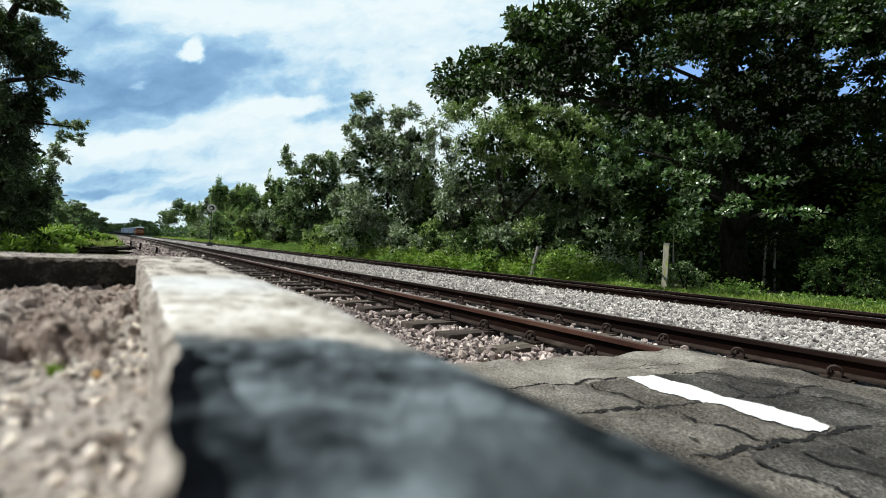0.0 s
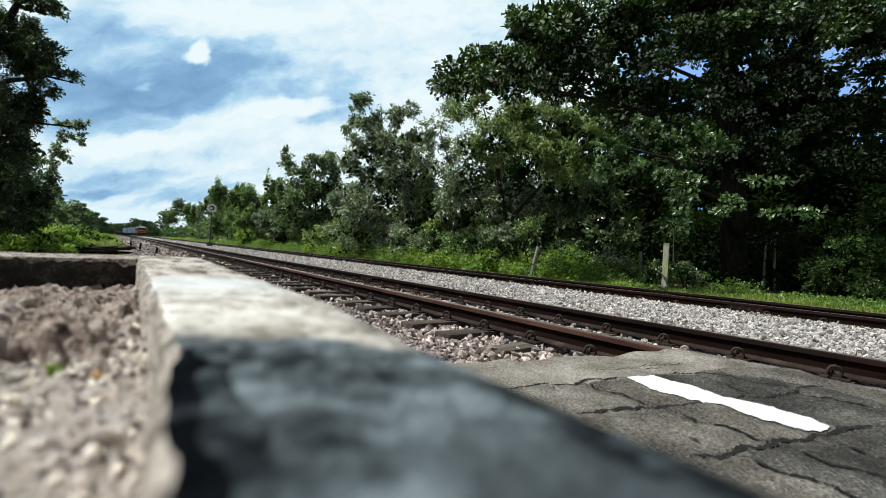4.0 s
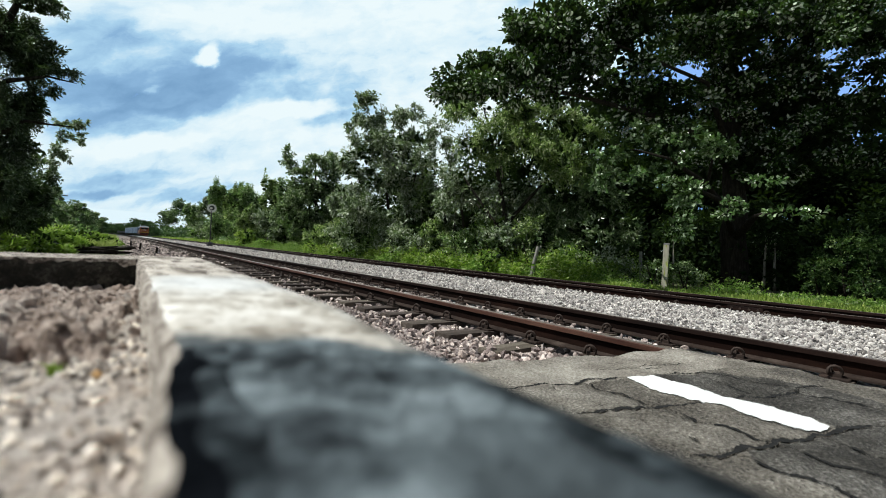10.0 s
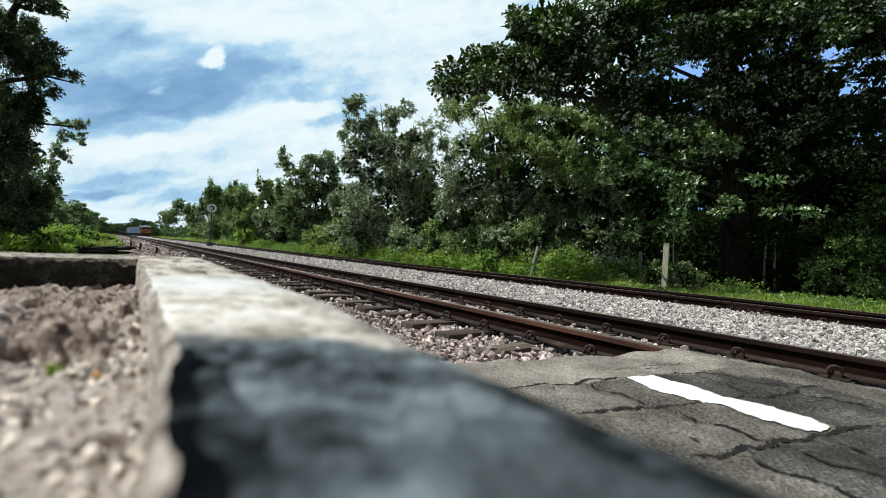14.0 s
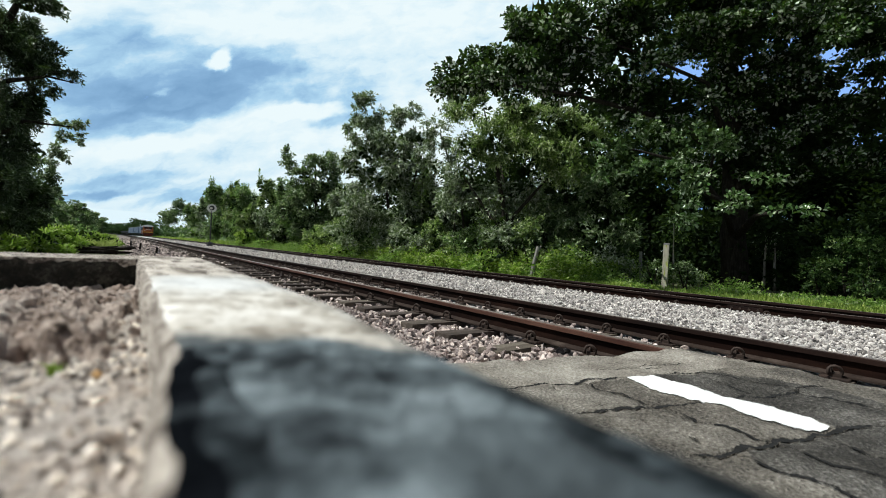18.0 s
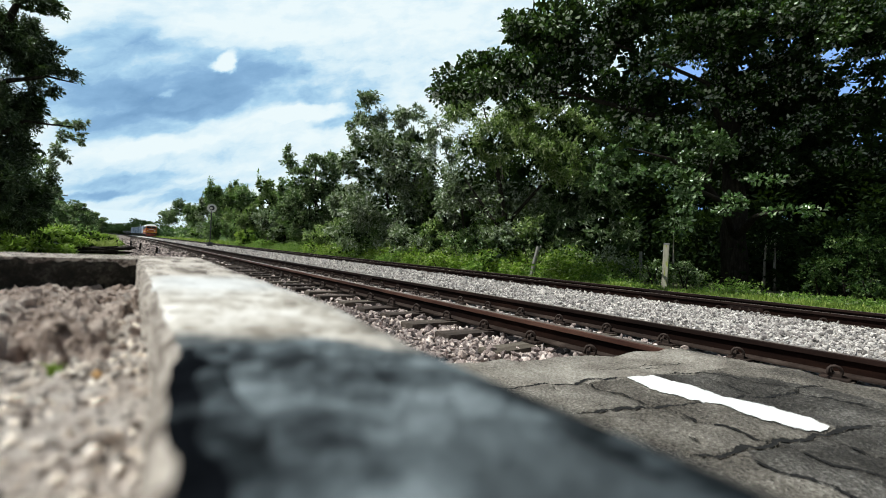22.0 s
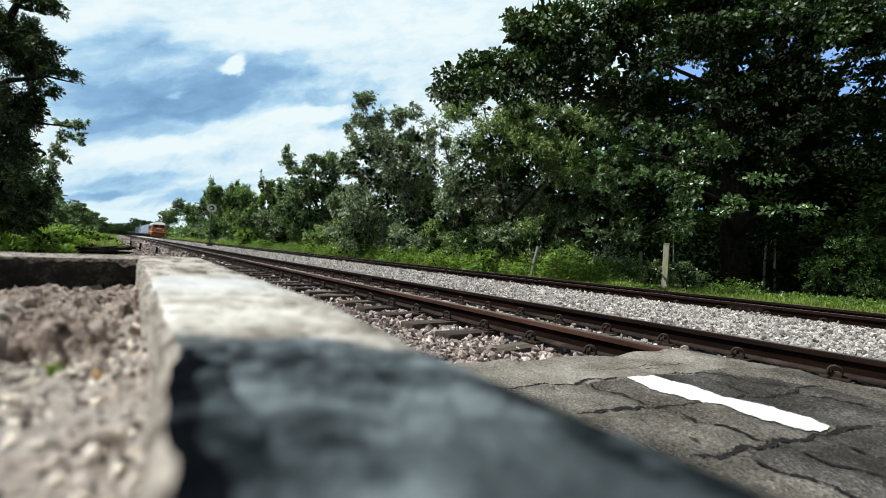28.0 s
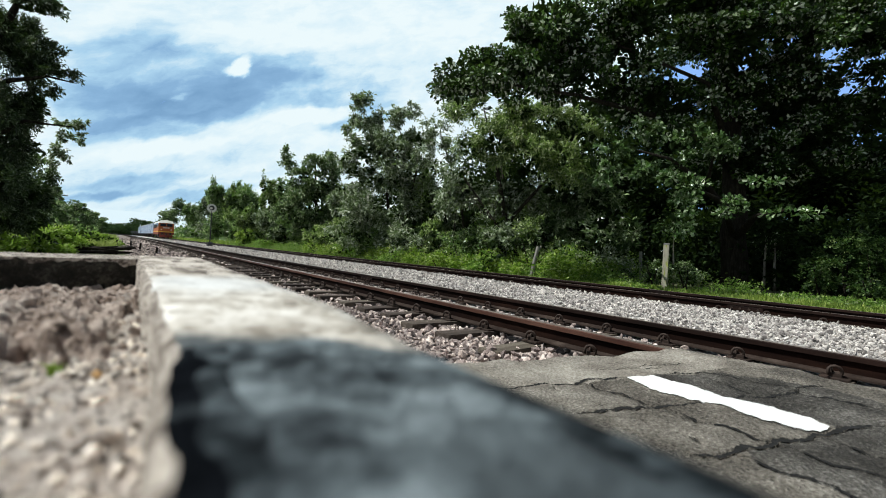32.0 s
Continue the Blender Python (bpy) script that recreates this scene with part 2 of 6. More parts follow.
    "old_post": surface("old_post", ((0.2, (0.1, 0.095, 0.085)), (0.5, (0.2, 0.19, 0.175)), (0.8, (0.32, 0.31, 0.29))), 6, 0.95, 0, 0.9, 40, 0.012, stretch=(4, 4, 0.4)),
    # near-black and near-white greens paint in the crown's shade and glints
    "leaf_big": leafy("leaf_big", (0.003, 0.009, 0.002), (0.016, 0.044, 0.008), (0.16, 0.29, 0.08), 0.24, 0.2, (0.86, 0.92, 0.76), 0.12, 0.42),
    "leaf_pale": leafy("leaf_pale", (0.014, 0.038, 0.009), (0.11, 0.22, 0.055), (0.33, 0.47, 0.2), 0.28, 0.3, (0.62, 0.72, 0.5), 0.15, 0.6),
    "leaf_mid": leafy("leaf_mid", (0.018, 0.05, 0.01), (0.16, 0.29, 0.065), (0.44, 0.59, 0.21), 0.34, 0.42, (0.7, 0.78, 0.5), 0.13),
    # greens darkened to paint in the shade under the large tree
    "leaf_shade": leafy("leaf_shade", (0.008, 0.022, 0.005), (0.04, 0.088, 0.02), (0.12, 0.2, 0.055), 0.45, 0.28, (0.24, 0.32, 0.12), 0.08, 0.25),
    "leaf_olive": leafy("leaf_olive", (0.02, 0.042, 0.008), (0.19, 0.29, 0.06), (0.5, 0.62, 0.2), 0.34, 0.45, (0.74, 0.8, 0.5), 0.14),
    "leaf_grey": leafy("leaf_grey", (0.017, 0.032, 0.012), (0.23, 0.3, 0.14), (0.54, 0.61, 0.41), 0.34, 0.38, (0.74, 0.78, 0.67), 0.22),
    # near-black greens painting in the shade within crowns and the wood
    "leaf_depth_shade": leafy("leaf_depth_shade", (0.004, 0.009, 0.003), (0.011, 0.023, 0.007), (0.03, 0.052, 0.016), 0.6, 0.12, spec=0.06),
    "leaf_fresh": leafy("leaf_fresh", (0.07, 0.15, 0.014), (0.36, 0.52, 0.06), (0.6, 0.72, 0.18), 0.42, 0.5, (0.74, 0.82, 0.4), 0.1),
    "leaf_shrub": leafy("leaf_shrub", (0.04, 0.095, 0.014), (0.25, 0.42, 0.07), (0.47, 0.61, 0.17), 0.4, 0.48, (0.6, 0.7, 0.35), 0.07),
    "grass": leafy("grass", (0.11, 0.18, 0.027), (0.29, 0.4, 0.068), (0.45, 0.52, 0.14), 0.6, 0.45),
    "dry_grass": leafy("dry_grass", (0.19, 0.24, 0.05), (0.32, 0.37, 0.1), (0.45, 0.45, 0.17), 0.7, 0.4),
    "far_leaf": leafy("far_leaf", (0.04, 0.07, 0.03), (0.08, 0.12, 0.05), (0.13, 0.16, 0.08), 0.6),
    "ochre": plain("ochre", (0.5, 0.3, 0.13), 0.8),
    "orange": plain("orange", (0.4, 0.095, 0.014), 0.5),
    "red": plain("red", (0.2, 0.03, 0.014), 0.55),
    "yellow": plain("yellow", (0.75, 0.4, 0.04), 0.45),
    "cream": plain("cream", (0.78, 0.76, 0.7), 0.5),
    "blue_white": plain("blue_white", (0.07, 0.13, 0.26), 0.6),
    "pale_blue": plain("pale_blue", (0.42, 0.51, 0.64), 0.6),
    "dull_grey": plain("dull_grey", (0.36, 0.38, 0.4), 0.7),
    "leaf_wood": leafy("leaf_wood", (0.012, 0.026, 0.008), (0.1, 0.175, 0.05), (0.34, 0.44, 0.2), 0.36, 0.33, (0.6, 0.67, 0.44), 0.14),
    # near-black greens put the tree's shaded side into the colour
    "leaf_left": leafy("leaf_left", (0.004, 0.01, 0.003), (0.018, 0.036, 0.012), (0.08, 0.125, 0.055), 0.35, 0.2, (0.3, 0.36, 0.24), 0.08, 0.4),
    "slate_blue": plain("slate_blue", (0.12, 0.2, 0.32), 0.5),
    "dark_metal": plain("dark_metal", (0.03, 0.03, 0.032), 0.6, 0.3),
    "glass": plain("glass", (0.015, 0.018, 0.02), 0.12),
    "pale_sign": plain("pale_sign", (0.62, 0.63, 0.6), 0.5),
    "pole": plain("pole", (0.06, 0.05, 0.042), 0.9),
    "lamp": plain("lamp", (0.7, 0.68, 0.6), 0.2),
}


def cloud_material():
    """Broken cumulus with slate-blue undersides and a blue opening to the east; it gives off the sky's own light."""
    m, t, out = nodes_of("cloud")
    c = t.nodes.new("ShaderNodeTexCoord")
    sep = t.nodes.new("ShaderNodeSeparateXYZ")
    t.links.new(c.outputs["Object"], sep.inputs[0])

    def vec(op, a, b=None):
        n = t.nodes.new("ShaderNodeVectorMath")
        n.operation = op
        for i, s in enumerate((a, b)):
            if isinstance(s, tuple):
                n.inputs[i].default_value = s
            elif s is not None:
                t.links.new(s, n.inputs[i])
        return n

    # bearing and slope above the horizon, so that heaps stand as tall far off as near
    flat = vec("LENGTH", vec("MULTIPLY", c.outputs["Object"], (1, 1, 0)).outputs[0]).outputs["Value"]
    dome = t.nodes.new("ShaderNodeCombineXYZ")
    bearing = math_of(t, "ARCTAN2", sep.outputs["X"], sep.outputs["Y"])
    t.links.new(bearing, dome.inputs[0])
    # slope sheared by bearing, set so the bands lie level from the camera
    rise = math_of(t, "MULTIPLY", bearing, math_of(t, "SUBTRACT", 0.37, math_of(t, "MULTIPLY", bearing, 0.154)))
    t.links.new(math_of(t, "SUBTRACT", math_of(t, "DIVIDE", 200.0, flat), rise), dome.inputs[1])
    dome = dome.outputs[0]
    q = dome
    for size, detail, shift in ((6.0, 4, (0.1, 0.055, 0)), (19.0, 7, (0.05, 0.04, 0))):
        warp = t.nodes.new("ShaderNodeTexNoise")
        warp.inputs["Scale"].default_value, warp.inputs["Detail"].default_value, warp.inputs["Roughness"].default_value = size, detail, 0.58
        t.links.new(dome, warp.inputs["Vector"])
        q = vec("ADD", q, vec("MULTIPLY", vec("SUBTRACT", warp.outputs["Color"], (0.5, 0.5, 0.5)).outputs[0], shift).outputs[0]).outputs[0]
    gaps = None
    for x, y, rx, ry, amount, soft in CLOUD_GAPS:
        ln = vec("LENGTH", vec("MULTIPLY", vec("SUBTRACT", q, (x, y, 0.0)).outputs[0], (1 / rx, 1 / ry, 0.0)).outputs[0]).outputs["Value"]
        mr = t.nodes.new("ShaderNodeMapRange")
        mr.interpolation_type = "SMOOTHSTEP"
        mr.inputs["From Min"].default_value, mr.inputs["From Max"].default_value = 1 + soft, 1 - soft
        mr.inputs["To Max"].default_value = amount
        t.links.new(ln, mr.inputs["Value"])
        gaps = mr.outputs[0] if gaps is None else math_of(t, "ADD", gaps, mr.outputs[0])
    big = noise_of(t, 1.0, 8, 0.55, dome, (6.0, 11.0, 0))
    fine = noise_of(t, 1.0, 8, 0.6, q, (16.0, 27.0, 0))
    level = math_of(t, "ADD", math_of(t, "ADD", math_of(t, "MULTIPLY", big, 0.5), math_of(t, "MULTIPLY", fine, 0.42)), math_of(t, "SUBTRACT", 0.185, gaps))
    e = t.nodes.new("ShaderNodeEmission")
    t.links.new(ramp_of(t, level, CLOUD_STOPS), e.inputs["Color"])
    t.links.new(e.outputs[0], out.inputs[0])
    return m


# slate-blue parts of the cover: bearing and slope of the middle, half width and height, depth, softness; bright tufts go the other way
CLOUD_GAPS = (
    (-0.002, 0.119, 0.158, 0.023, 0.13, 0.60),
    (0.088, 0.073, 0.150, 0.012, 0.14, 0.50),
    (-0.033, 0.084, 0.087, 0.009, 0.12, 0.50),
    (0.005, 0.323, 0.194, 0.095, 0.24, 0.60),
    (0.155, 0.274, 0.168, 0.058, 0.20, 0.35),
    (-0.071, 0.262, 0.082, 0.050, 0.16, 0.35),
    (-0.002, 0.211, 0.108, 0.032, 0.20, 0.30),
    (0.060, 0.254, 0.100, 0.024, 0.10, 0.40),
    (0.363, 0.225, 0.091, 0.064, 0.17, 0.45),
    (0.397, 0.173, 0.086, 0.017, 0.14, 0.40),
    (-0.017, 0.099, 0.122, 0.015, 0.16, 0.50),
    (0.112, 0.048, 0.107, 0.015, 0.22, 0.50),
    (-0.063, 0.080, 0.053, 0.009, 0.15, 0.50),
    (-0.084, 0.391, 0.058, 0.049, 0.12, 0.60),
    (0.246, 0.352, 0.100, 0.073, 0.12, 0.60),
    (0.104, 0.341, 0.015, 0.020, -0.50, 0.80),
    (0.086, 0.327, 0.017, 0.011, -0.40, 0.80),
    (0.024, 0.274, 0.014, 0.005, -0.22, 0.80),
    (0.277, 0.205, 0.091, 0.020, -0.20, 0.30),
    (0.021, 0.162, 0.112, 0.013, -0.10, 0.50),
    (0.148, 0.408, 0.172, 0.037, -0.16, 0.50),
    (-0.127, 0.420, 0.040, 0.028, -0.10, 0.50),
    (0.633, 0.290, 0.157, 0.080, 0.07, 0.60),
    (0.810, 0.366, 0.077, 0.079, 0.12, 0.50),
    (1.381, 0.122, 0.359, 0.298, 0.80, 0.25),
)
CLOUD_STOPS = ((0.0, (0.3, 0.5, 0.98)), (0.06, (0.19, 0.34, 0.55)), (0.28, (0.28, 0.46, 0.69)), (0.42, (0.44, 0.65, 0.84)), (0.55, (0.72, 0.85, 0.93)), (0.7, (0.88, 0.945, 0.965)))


# ---- mesh helpers ----
def fast(name, verts, faces, mats, smooth=False, index=None):
    """A mesh from arrays: verts n x 3, faces n x 3 or n x 4."""
    verts, faces = np.asarray(verts, np.float32), np.asarray(faces, np.int32)
    me = bpy.data.meshes.new(name)
    k = faces.shape[1]
    me.vertices.add(len(verts))
    me.vertices.foreach_set("co", verts.ravel())
    me.loops.add(faces.size)
    me.loops.foreach_set("vertex_index", faces.ravel())
    me.polygons.add(len(faces))
    me.polygons.foreach_set("loop_start", np.arange(0, faces.size, k, dtype=np.int32))
    me.polygons.foreach_set("use_smooth", np.full(len(faces), smooth))
    for m in mats if isinstance(mats, (list, tuple)) else [mats]:
        me.materials.append(m)
    if index is not None:
        me.polygons.foreach_set("material_index", np.asarray(index, np.int32))
    me.update(calc_edges=True)
    me.validate()
    return me


def thing(name, at=(0, 0, 0), label="", category="", group="", kind=""):
    ob = new(name)
    ob.location = at
    ob.empty_display_size = 0.1
    return tagged(ob, label, category, group, kind)


def part(name, bm, material, parent, label="", at=None, smooth=False):
    """Links a bmesh (or a mesh) as one object under a thing or a part."""
    if isinstance(bm, bmesh.types.BMesh):
        me = bpy.data.meshes.new(name)
        bmesh.ops.recalc_face_normals(bm, faces=bm.faces[:])
        bm.to_mesh(me)
        bm.free()
        me.materials.append(material)
        if smooth:
            me.polygons.foreach_set("use_smooth", np.ones(len(me.polygons), bool))
    else:
        me = bm
    ob = new(name, me)
    ob.parent = parent
    if at is not None:
        ob.location = at
    if label:
        ob["label"] = label
    return ob


def box(bm, c, s, rot=None, bevel=0.0):
    m = Matrix.LocRotScale(c, Euler([radians(v) for v in rot]) if rot else None, s)
    got = bmesh.ops.create_cube(bm, size=1.0, matrix=m)
    if bevel:
        edges = list({e for v in got["verts"] for e in v.link_edges})
        bmesh.ops.bevel(bm, geom=edges, offset=bevel, segments=2, affect="EDGES", profile=0.6)
    return bm


def tube(bm, pts, radii, n=8, caps=True):
    """A tapered tube through the points."""
    rings = []
    pts = [Vector(p) for p in pts]
    ref = Vector((0.31, 0.77, 0.55))
    for i, (p, r) in enumerate(zip(pts, radii)):
        d = (pts[min(i + 1, len(pts) - 1)] - pts[max(i - 1, 0)]).normalized()
        u = d.cross(ref)
        if u.length < 0.05:
            u = d.cross(Vector((1, 0, 0)))
        u.normalize()
        w = d.cross(u)
        rings.append([bm.verts.new(p + u * (r * math.cos(2 * math.pi * k / n)) + w * (r * math.sin(2 * math.pi * k / n))) for k in range(n)])
    for a, b in zip(rings, rings[1:]):
        for k in range(n):
            bm.faces.new((a[k], a[(k + 1) % n], b[(k + 1) % n], b[k]))
    if caps:
        bm.faces.new(rings[0][::-1])
        bm.faces.new(rings[-1])
    return bm


def grid_mesh(name, xs, ys, height, material, smooth=True):
    """A sheet over the lattice xs by ys; height: function of two arrays."""
    X, Y = np.meshgrid(xs, ys)
    Z = height(X, Y)
    n, k = len(xs), len(ys)
    i = np.arange(n * k).reshape(k, n)
    f = np.stack((i[:-1, :-1], i[:-1, 1:], i[1:, 1:], i[1:, :-1]), -1).reshape(-1, 4)
    return fast(name, np.stack((X, Y, Z), -1).reshape(-1, 3), f, material, smooth)


def ripple(X, Y, size, seed=0, octaves=3):
    """Smooth pseudo-random relief about zero, of that wavelength."""
    g = np.random.default_rng(seed)
    z = np.zeros_like(X, dtype=float)
    for o in range(octaves):
        for _ in range(5):
            a, ph = g.uniform(0, 6.283, 2)
            k = 6.283 / (size / 1.9 ** o) * g.uniform(0.7, 1.3)
            z += np.sin((X * np.cos(a) + Y * np.sin(a)) * k + ph + 1.3 * np.sin((X * np.sin(a) - Y * np.cos(a)) * k * 0.6 + ph)) / 1.8 ** o / 4
    return z


ICO = None


def stones(name, centres, sizes, material, seed, squash=0.75, plainer=False):
    """Angular stones, one small rough polyhedron each, joined into one mesh."""
    g = np.random.default_rng(seed)
    global ICO
    if ICO is None:
        bm = bmesh.new()
        bmesh.ops.create_icosphere(bm, subdivisions=1, radius=1.0)
        bm.verts.index_update()
        ICO = (np.array([v.co[:] for v in bm.verts]), np.array([[v.index for v in f.verts] for f in bm.faces]))
        bm.free()
    base, tri = ICO
    if plainer:
        base = np.array(((1, 0, 0), (0, 1, 0), (-1, 0, 0), (0, -1, 0), (0.2, 0.1, 0.9), (-0.1, 0.1, -0.9)), float)
        tri = np.array(((0, 1, 4), (1, 2, 4), (2, 3, 4), (3, 0, 4), (1, 0, 5), (2, 1, 5), (3, 2, 5), (0, 3, 5)))
    n, k = len(centres), len(base)
    v = base[None] * (1 + g.uniform(-0.42, 0.35, (n, k, 1)))
    v = v * g.uniform(0.6, 1.25, (n, 1, 3)) * np.array((1, 1, squash))
    q = g.normal(size=(n, 4))
    q /= np.linalg.norm(q, axis=1, keepdims=True)
    w, x, y, z = q.T
    R = np.stack((1 - 2 * (y * y + z * z), 2 * (x * y - w * z), 2 * (x * z + w * y), 2 * (x * y + w * z), 1 - 2 * (x * x + z * z), 2 * (y * z - w * x), 2 * (x * z - w * y), 2 * (y * z + w * x), 1 - 2 * (x * x + y * y)), -1).reshape(n, 3, 3)
    v = np.einsum("nij,nkj->nki", R, v) * np.asarray(sizes)[:, None, None] + np.asarray(centres)[:, None]
    f = tri[None] + (np.arange(n) * k)[:, None, None]
    return fast(name, v.reshape(-1, 3), f.reshape(-1, 3), material)


def leaves(name, at, out, size, material, seed, slim=0.45, droop=0.25, flat=0.3, fine=False):
    """Leaves at the points: pointed blades, folded in four triangles where fine, else in two. out: the way each twig points."""
    g = np.random.default_rng(seed)
    n = len(at)
    d = out + g.normal(scale=0.55, size=(n, 3))
    d[:, 2] -= droop
    d /= np.linalg.norm(d, axis=1, keepdims=True) + 1e-9
    up = g.normal(scale=1 - flat, size=(n, 3)) + np.array((0, 0, 1.0)) * flat
    side = np.cross(d, up)
    side /= np.linalg.norm(side, axis=1, keepdims=True) + 1e-9
    nrm = np.cross(side, d)
    L = (size * g.uniform(0.6, 1.25, n))[:, None]
    W = L * slim * g.uniform(0.8, 1.2, (n, 1))
    tip = at + d * L * (0.96 if fine else 1.0) - nrm * L * 0.12
    if fine:
        rim = [at + d * L * k + side * W * w * sgn + nrm * W * 0.2 for sgn in (1, -1) for k, w in ((0.32, 0.42), (0.74, 0.5))]
        v = np.stack((at, rim[0], rim[1], tip, rim[3], rim[2]), 1)
        f = np.array(((0, 3, 1), (1, 3, 2), (0, 5, 3), (5, 4, 3)))[None] + (np.arange(n) * 6)[:, None, None]
    else:
        l1, r1 = at + d * L * 0.5 + side * W * 0.55 + nrm * W * 0.18, at + d * L * 0.5 - side * W * 0.55 + nrm * W * 0.18
        v = np.stack((at, l1, tip, r1), 1)
        f = np.array(((0, 2, 1), (0, 3, 2)))[None] + (np.arange(n) * 4)[:, None, None]
    return fast(name, v.reshape(-1, 3), f.reshape(-1, 3), material)


def cluster(blobs, cover, area, seed, clump=24, twig=0.35, shell=0.35, reach=1.0):
    """Leaf places in flattened tufts in ellipsoid blobs (centre, radii). cover: how many leaves deep; area: of one leaf; twig: a tuft's reach."""
    g = np.random.default_rng(seed)
    pts, ways = [], []
    for c, r in blobs:
        total = max(30, int(cover * math.pi * r[0] * r[2] / area))
        n = max(3, int(1.5 * (r[0] * r[0] * r[2] / twig ** 3) ** 0.72), total // 500)
        per = max(clump, total // n)
        u = g.normal(size=(n, 3))
        u /= np.linalg.norm(u, axis=1, keepdims=True)
        rad = g.uniform(shell, 1.0, (n, 1)) ** 0.5 * g.uniform(0.75, 1.1, (n, 1)) * reach
        cc = np.array(c) + u * rad * np.array(r)
        big = twig * g.uniform(0.55, 1.25, (n, 1, 1))
        o = g.normal(size=(n, per, 3))
        o /= np.linalg.norm(o, axis=2, keepdims=True)
        o = o * g.uniform(0.25, 1.0, (n, per, 1)) ** 0.6
        p = cc[:, None] + o * big * np.array((1.0, 1.0, 0.5))
        way = o + 0.35 * u[:, None] + np.array((0, 0, 0.25))
        pts.append(p.reshape(-1, 3))
        ways.append(way.reshape(-1, 3))
    return np.concatenate(pts), np.concatenate(ways)


def sprays(blobs, cover, area, seed, split=6, per=16, lift=0.35, open_up=0.46):
    """Leaf places along thin twigs that fan out from several small boughs in each ellipsoid blob (centre, radii)."""
    g = np.random.default_rng(seed)
    pts, ways = [], []
    for c, r in blobs:
        c, r = np.array(c), np.array(r)
        total = max(60, int(cover * math.pi * r[0] * r[2] / area))
        u = g.normal(size=(split, 3))
        u /= np.linalg.norm(u, axis=1, keepdims=True)
        heart = c + u * r * g.uniform(0.2, 0.85, (split, 1))
        reach = r * g.uniform(0.7, 1.3, (split, 1)) * open_up
        n = max(2, total // (split * per))
        d = g.normal(size=(split, n, 3)) + 0.6 * u[:, None] + np.array((0, 0, lift))
        d /= np.linalg.norm(d, axis=2, keepdims=True)
        a = heart[:, None] + g.normal(scale=0.18, size=(split, n, 3)) * reach[:, None]
        run = d * reach[:, None] * g.uniform(0.55, 1.35, (split, n, 1))
        k = g.uniform(0.1, 1.0, (split, n, per, 1)) ** 0.75
        side = g.normal(size=(split, n, per, 3))
        p = a[:, :, None] + run[:, :, None] * k + side * 0.055 * reach[:, None, None]
        p[..., 2] -= 0.14 * np.linalg.norm(run, axis=2)[:, :, None] * k[..., 0] ** 2
        pts.append(p.reshape(-1, 3))
        ways.append((0.7 * d[:, :, None] + 0.6 * side).reshape(-1, 3))
    return np.concatenate(pts), np.concatenate(ways)


def blades(name, places, h, material, seed, width=0.012, lean=0.35):
    """Grass blades: two triangles and a bend each."""
    g = np.random.default_rng(seed)
    n = len(places)
    a = g.uniform(0, 6.283, n)
    s = np.stack((np.cos(a), np.sin(a), np.zeros(n)), 1)
    b = np.stack((-np.sin(a), np.cos(a), np.zeros(n)), 1) * g.uniform(0, lean, (n, 1))
    H = (h * g.uniform(0.4, 1.3, n))[:, None]
    W = width * g.uniform(0.7, 1.4, (n, 1))
    up = np.array((0, 0, 1.0))
    m = places + (up * 0.6 + b * 0.4) * H
    t = places + (up * 0.95 + b * 1.3) * H
    v = np.stack((places - s * W, places + s * W, m + s * W * 0.7, m - s * W * 0.7, t), 1)
    f = np.array(((0, 1, 2), (0, 2, 3), (3, 2, 4)))[None] + (np.arange(n) * 5)[:, None, None]
    return fast(name, v.reshape(-1, 3), f.reshape(-1, 3), material)


# ---- the line of the railway ----
RH = 0.38                      # rail head
NEAR, FAR = (2.75, 3.82), (7.54, 8.60)
BEND, RADIUS = 170.0, 2000.0   # the line runs straight, then bends west


def on_line(s, off, z=0.0):
    if s <= BEND:
        return Vector((off, s, z))
    a = (s - BEND) / RADIUS
    return Vector((-RADIUS + (RADIUS + off) * math.cos(a), BEND + (RADIUS + off) * math.sin(a), z))


def line_pose(s, off, z=0.0):
    return Matrix.Translation(on_line(s, off, z)) @ pose(0, 0, 0, 0, 0, math.degrees(max(0.0, (s - BEND) / RADIUS)))


def swept(name, profile, stations, off, mats, closed=True, index=None, smooth=False):
    n = len(profile)
    v = []
    for s in stations:
        for x, z in profile:
            v.append(on_line(s, off + x, z)[:])
    f, mi = [], []
    for i in range(len(stations) - 1):
        for k in range(n if closed else n - 1):
            f.append((i * n + k, i * n + (k + 1) % n, (i + 1) * n + (k + 1) % n, (i + 1) * n + k))
            mi.append(index[k] if index else 0)
    return fast(name, v, f, mats, smooth, mi)


# ---- ground ----
def ground_height(X, Y):
    z = 0.06 + 0.03 * ripple(X, Y, 5, 1)
    right = np.clip((X - 9.3) / 1.2, 0, 1)
    z = z + right * (0.14 + 0.03 * ripple(X, Y, 3, 2))
    road = np.clip((0.6 - np.abs(Y + 2.2) / 6) * 4, 0, 1) * np.clip((3.2 - X) * 2, 0, 1) * np.clip((X - 0.05) * 6, 0, 1)
    return z + road * 0.1


gx = np.concatenate((np.linspace(-4800, -200, 12), np.linspace(-120, -20, 16), np.linspace(-15, 32, 110), np.linspace(40, 160, 18), np.linspace(240, 4800, 12)))
gy = np.concatenate((np.linspace(-4800, -100, 10), np.linspace(-40, -8, 8), np.linspace(-6, 60, 150), np.linspace(64, 260, 50), np.linspace(330, 4800, 14)))
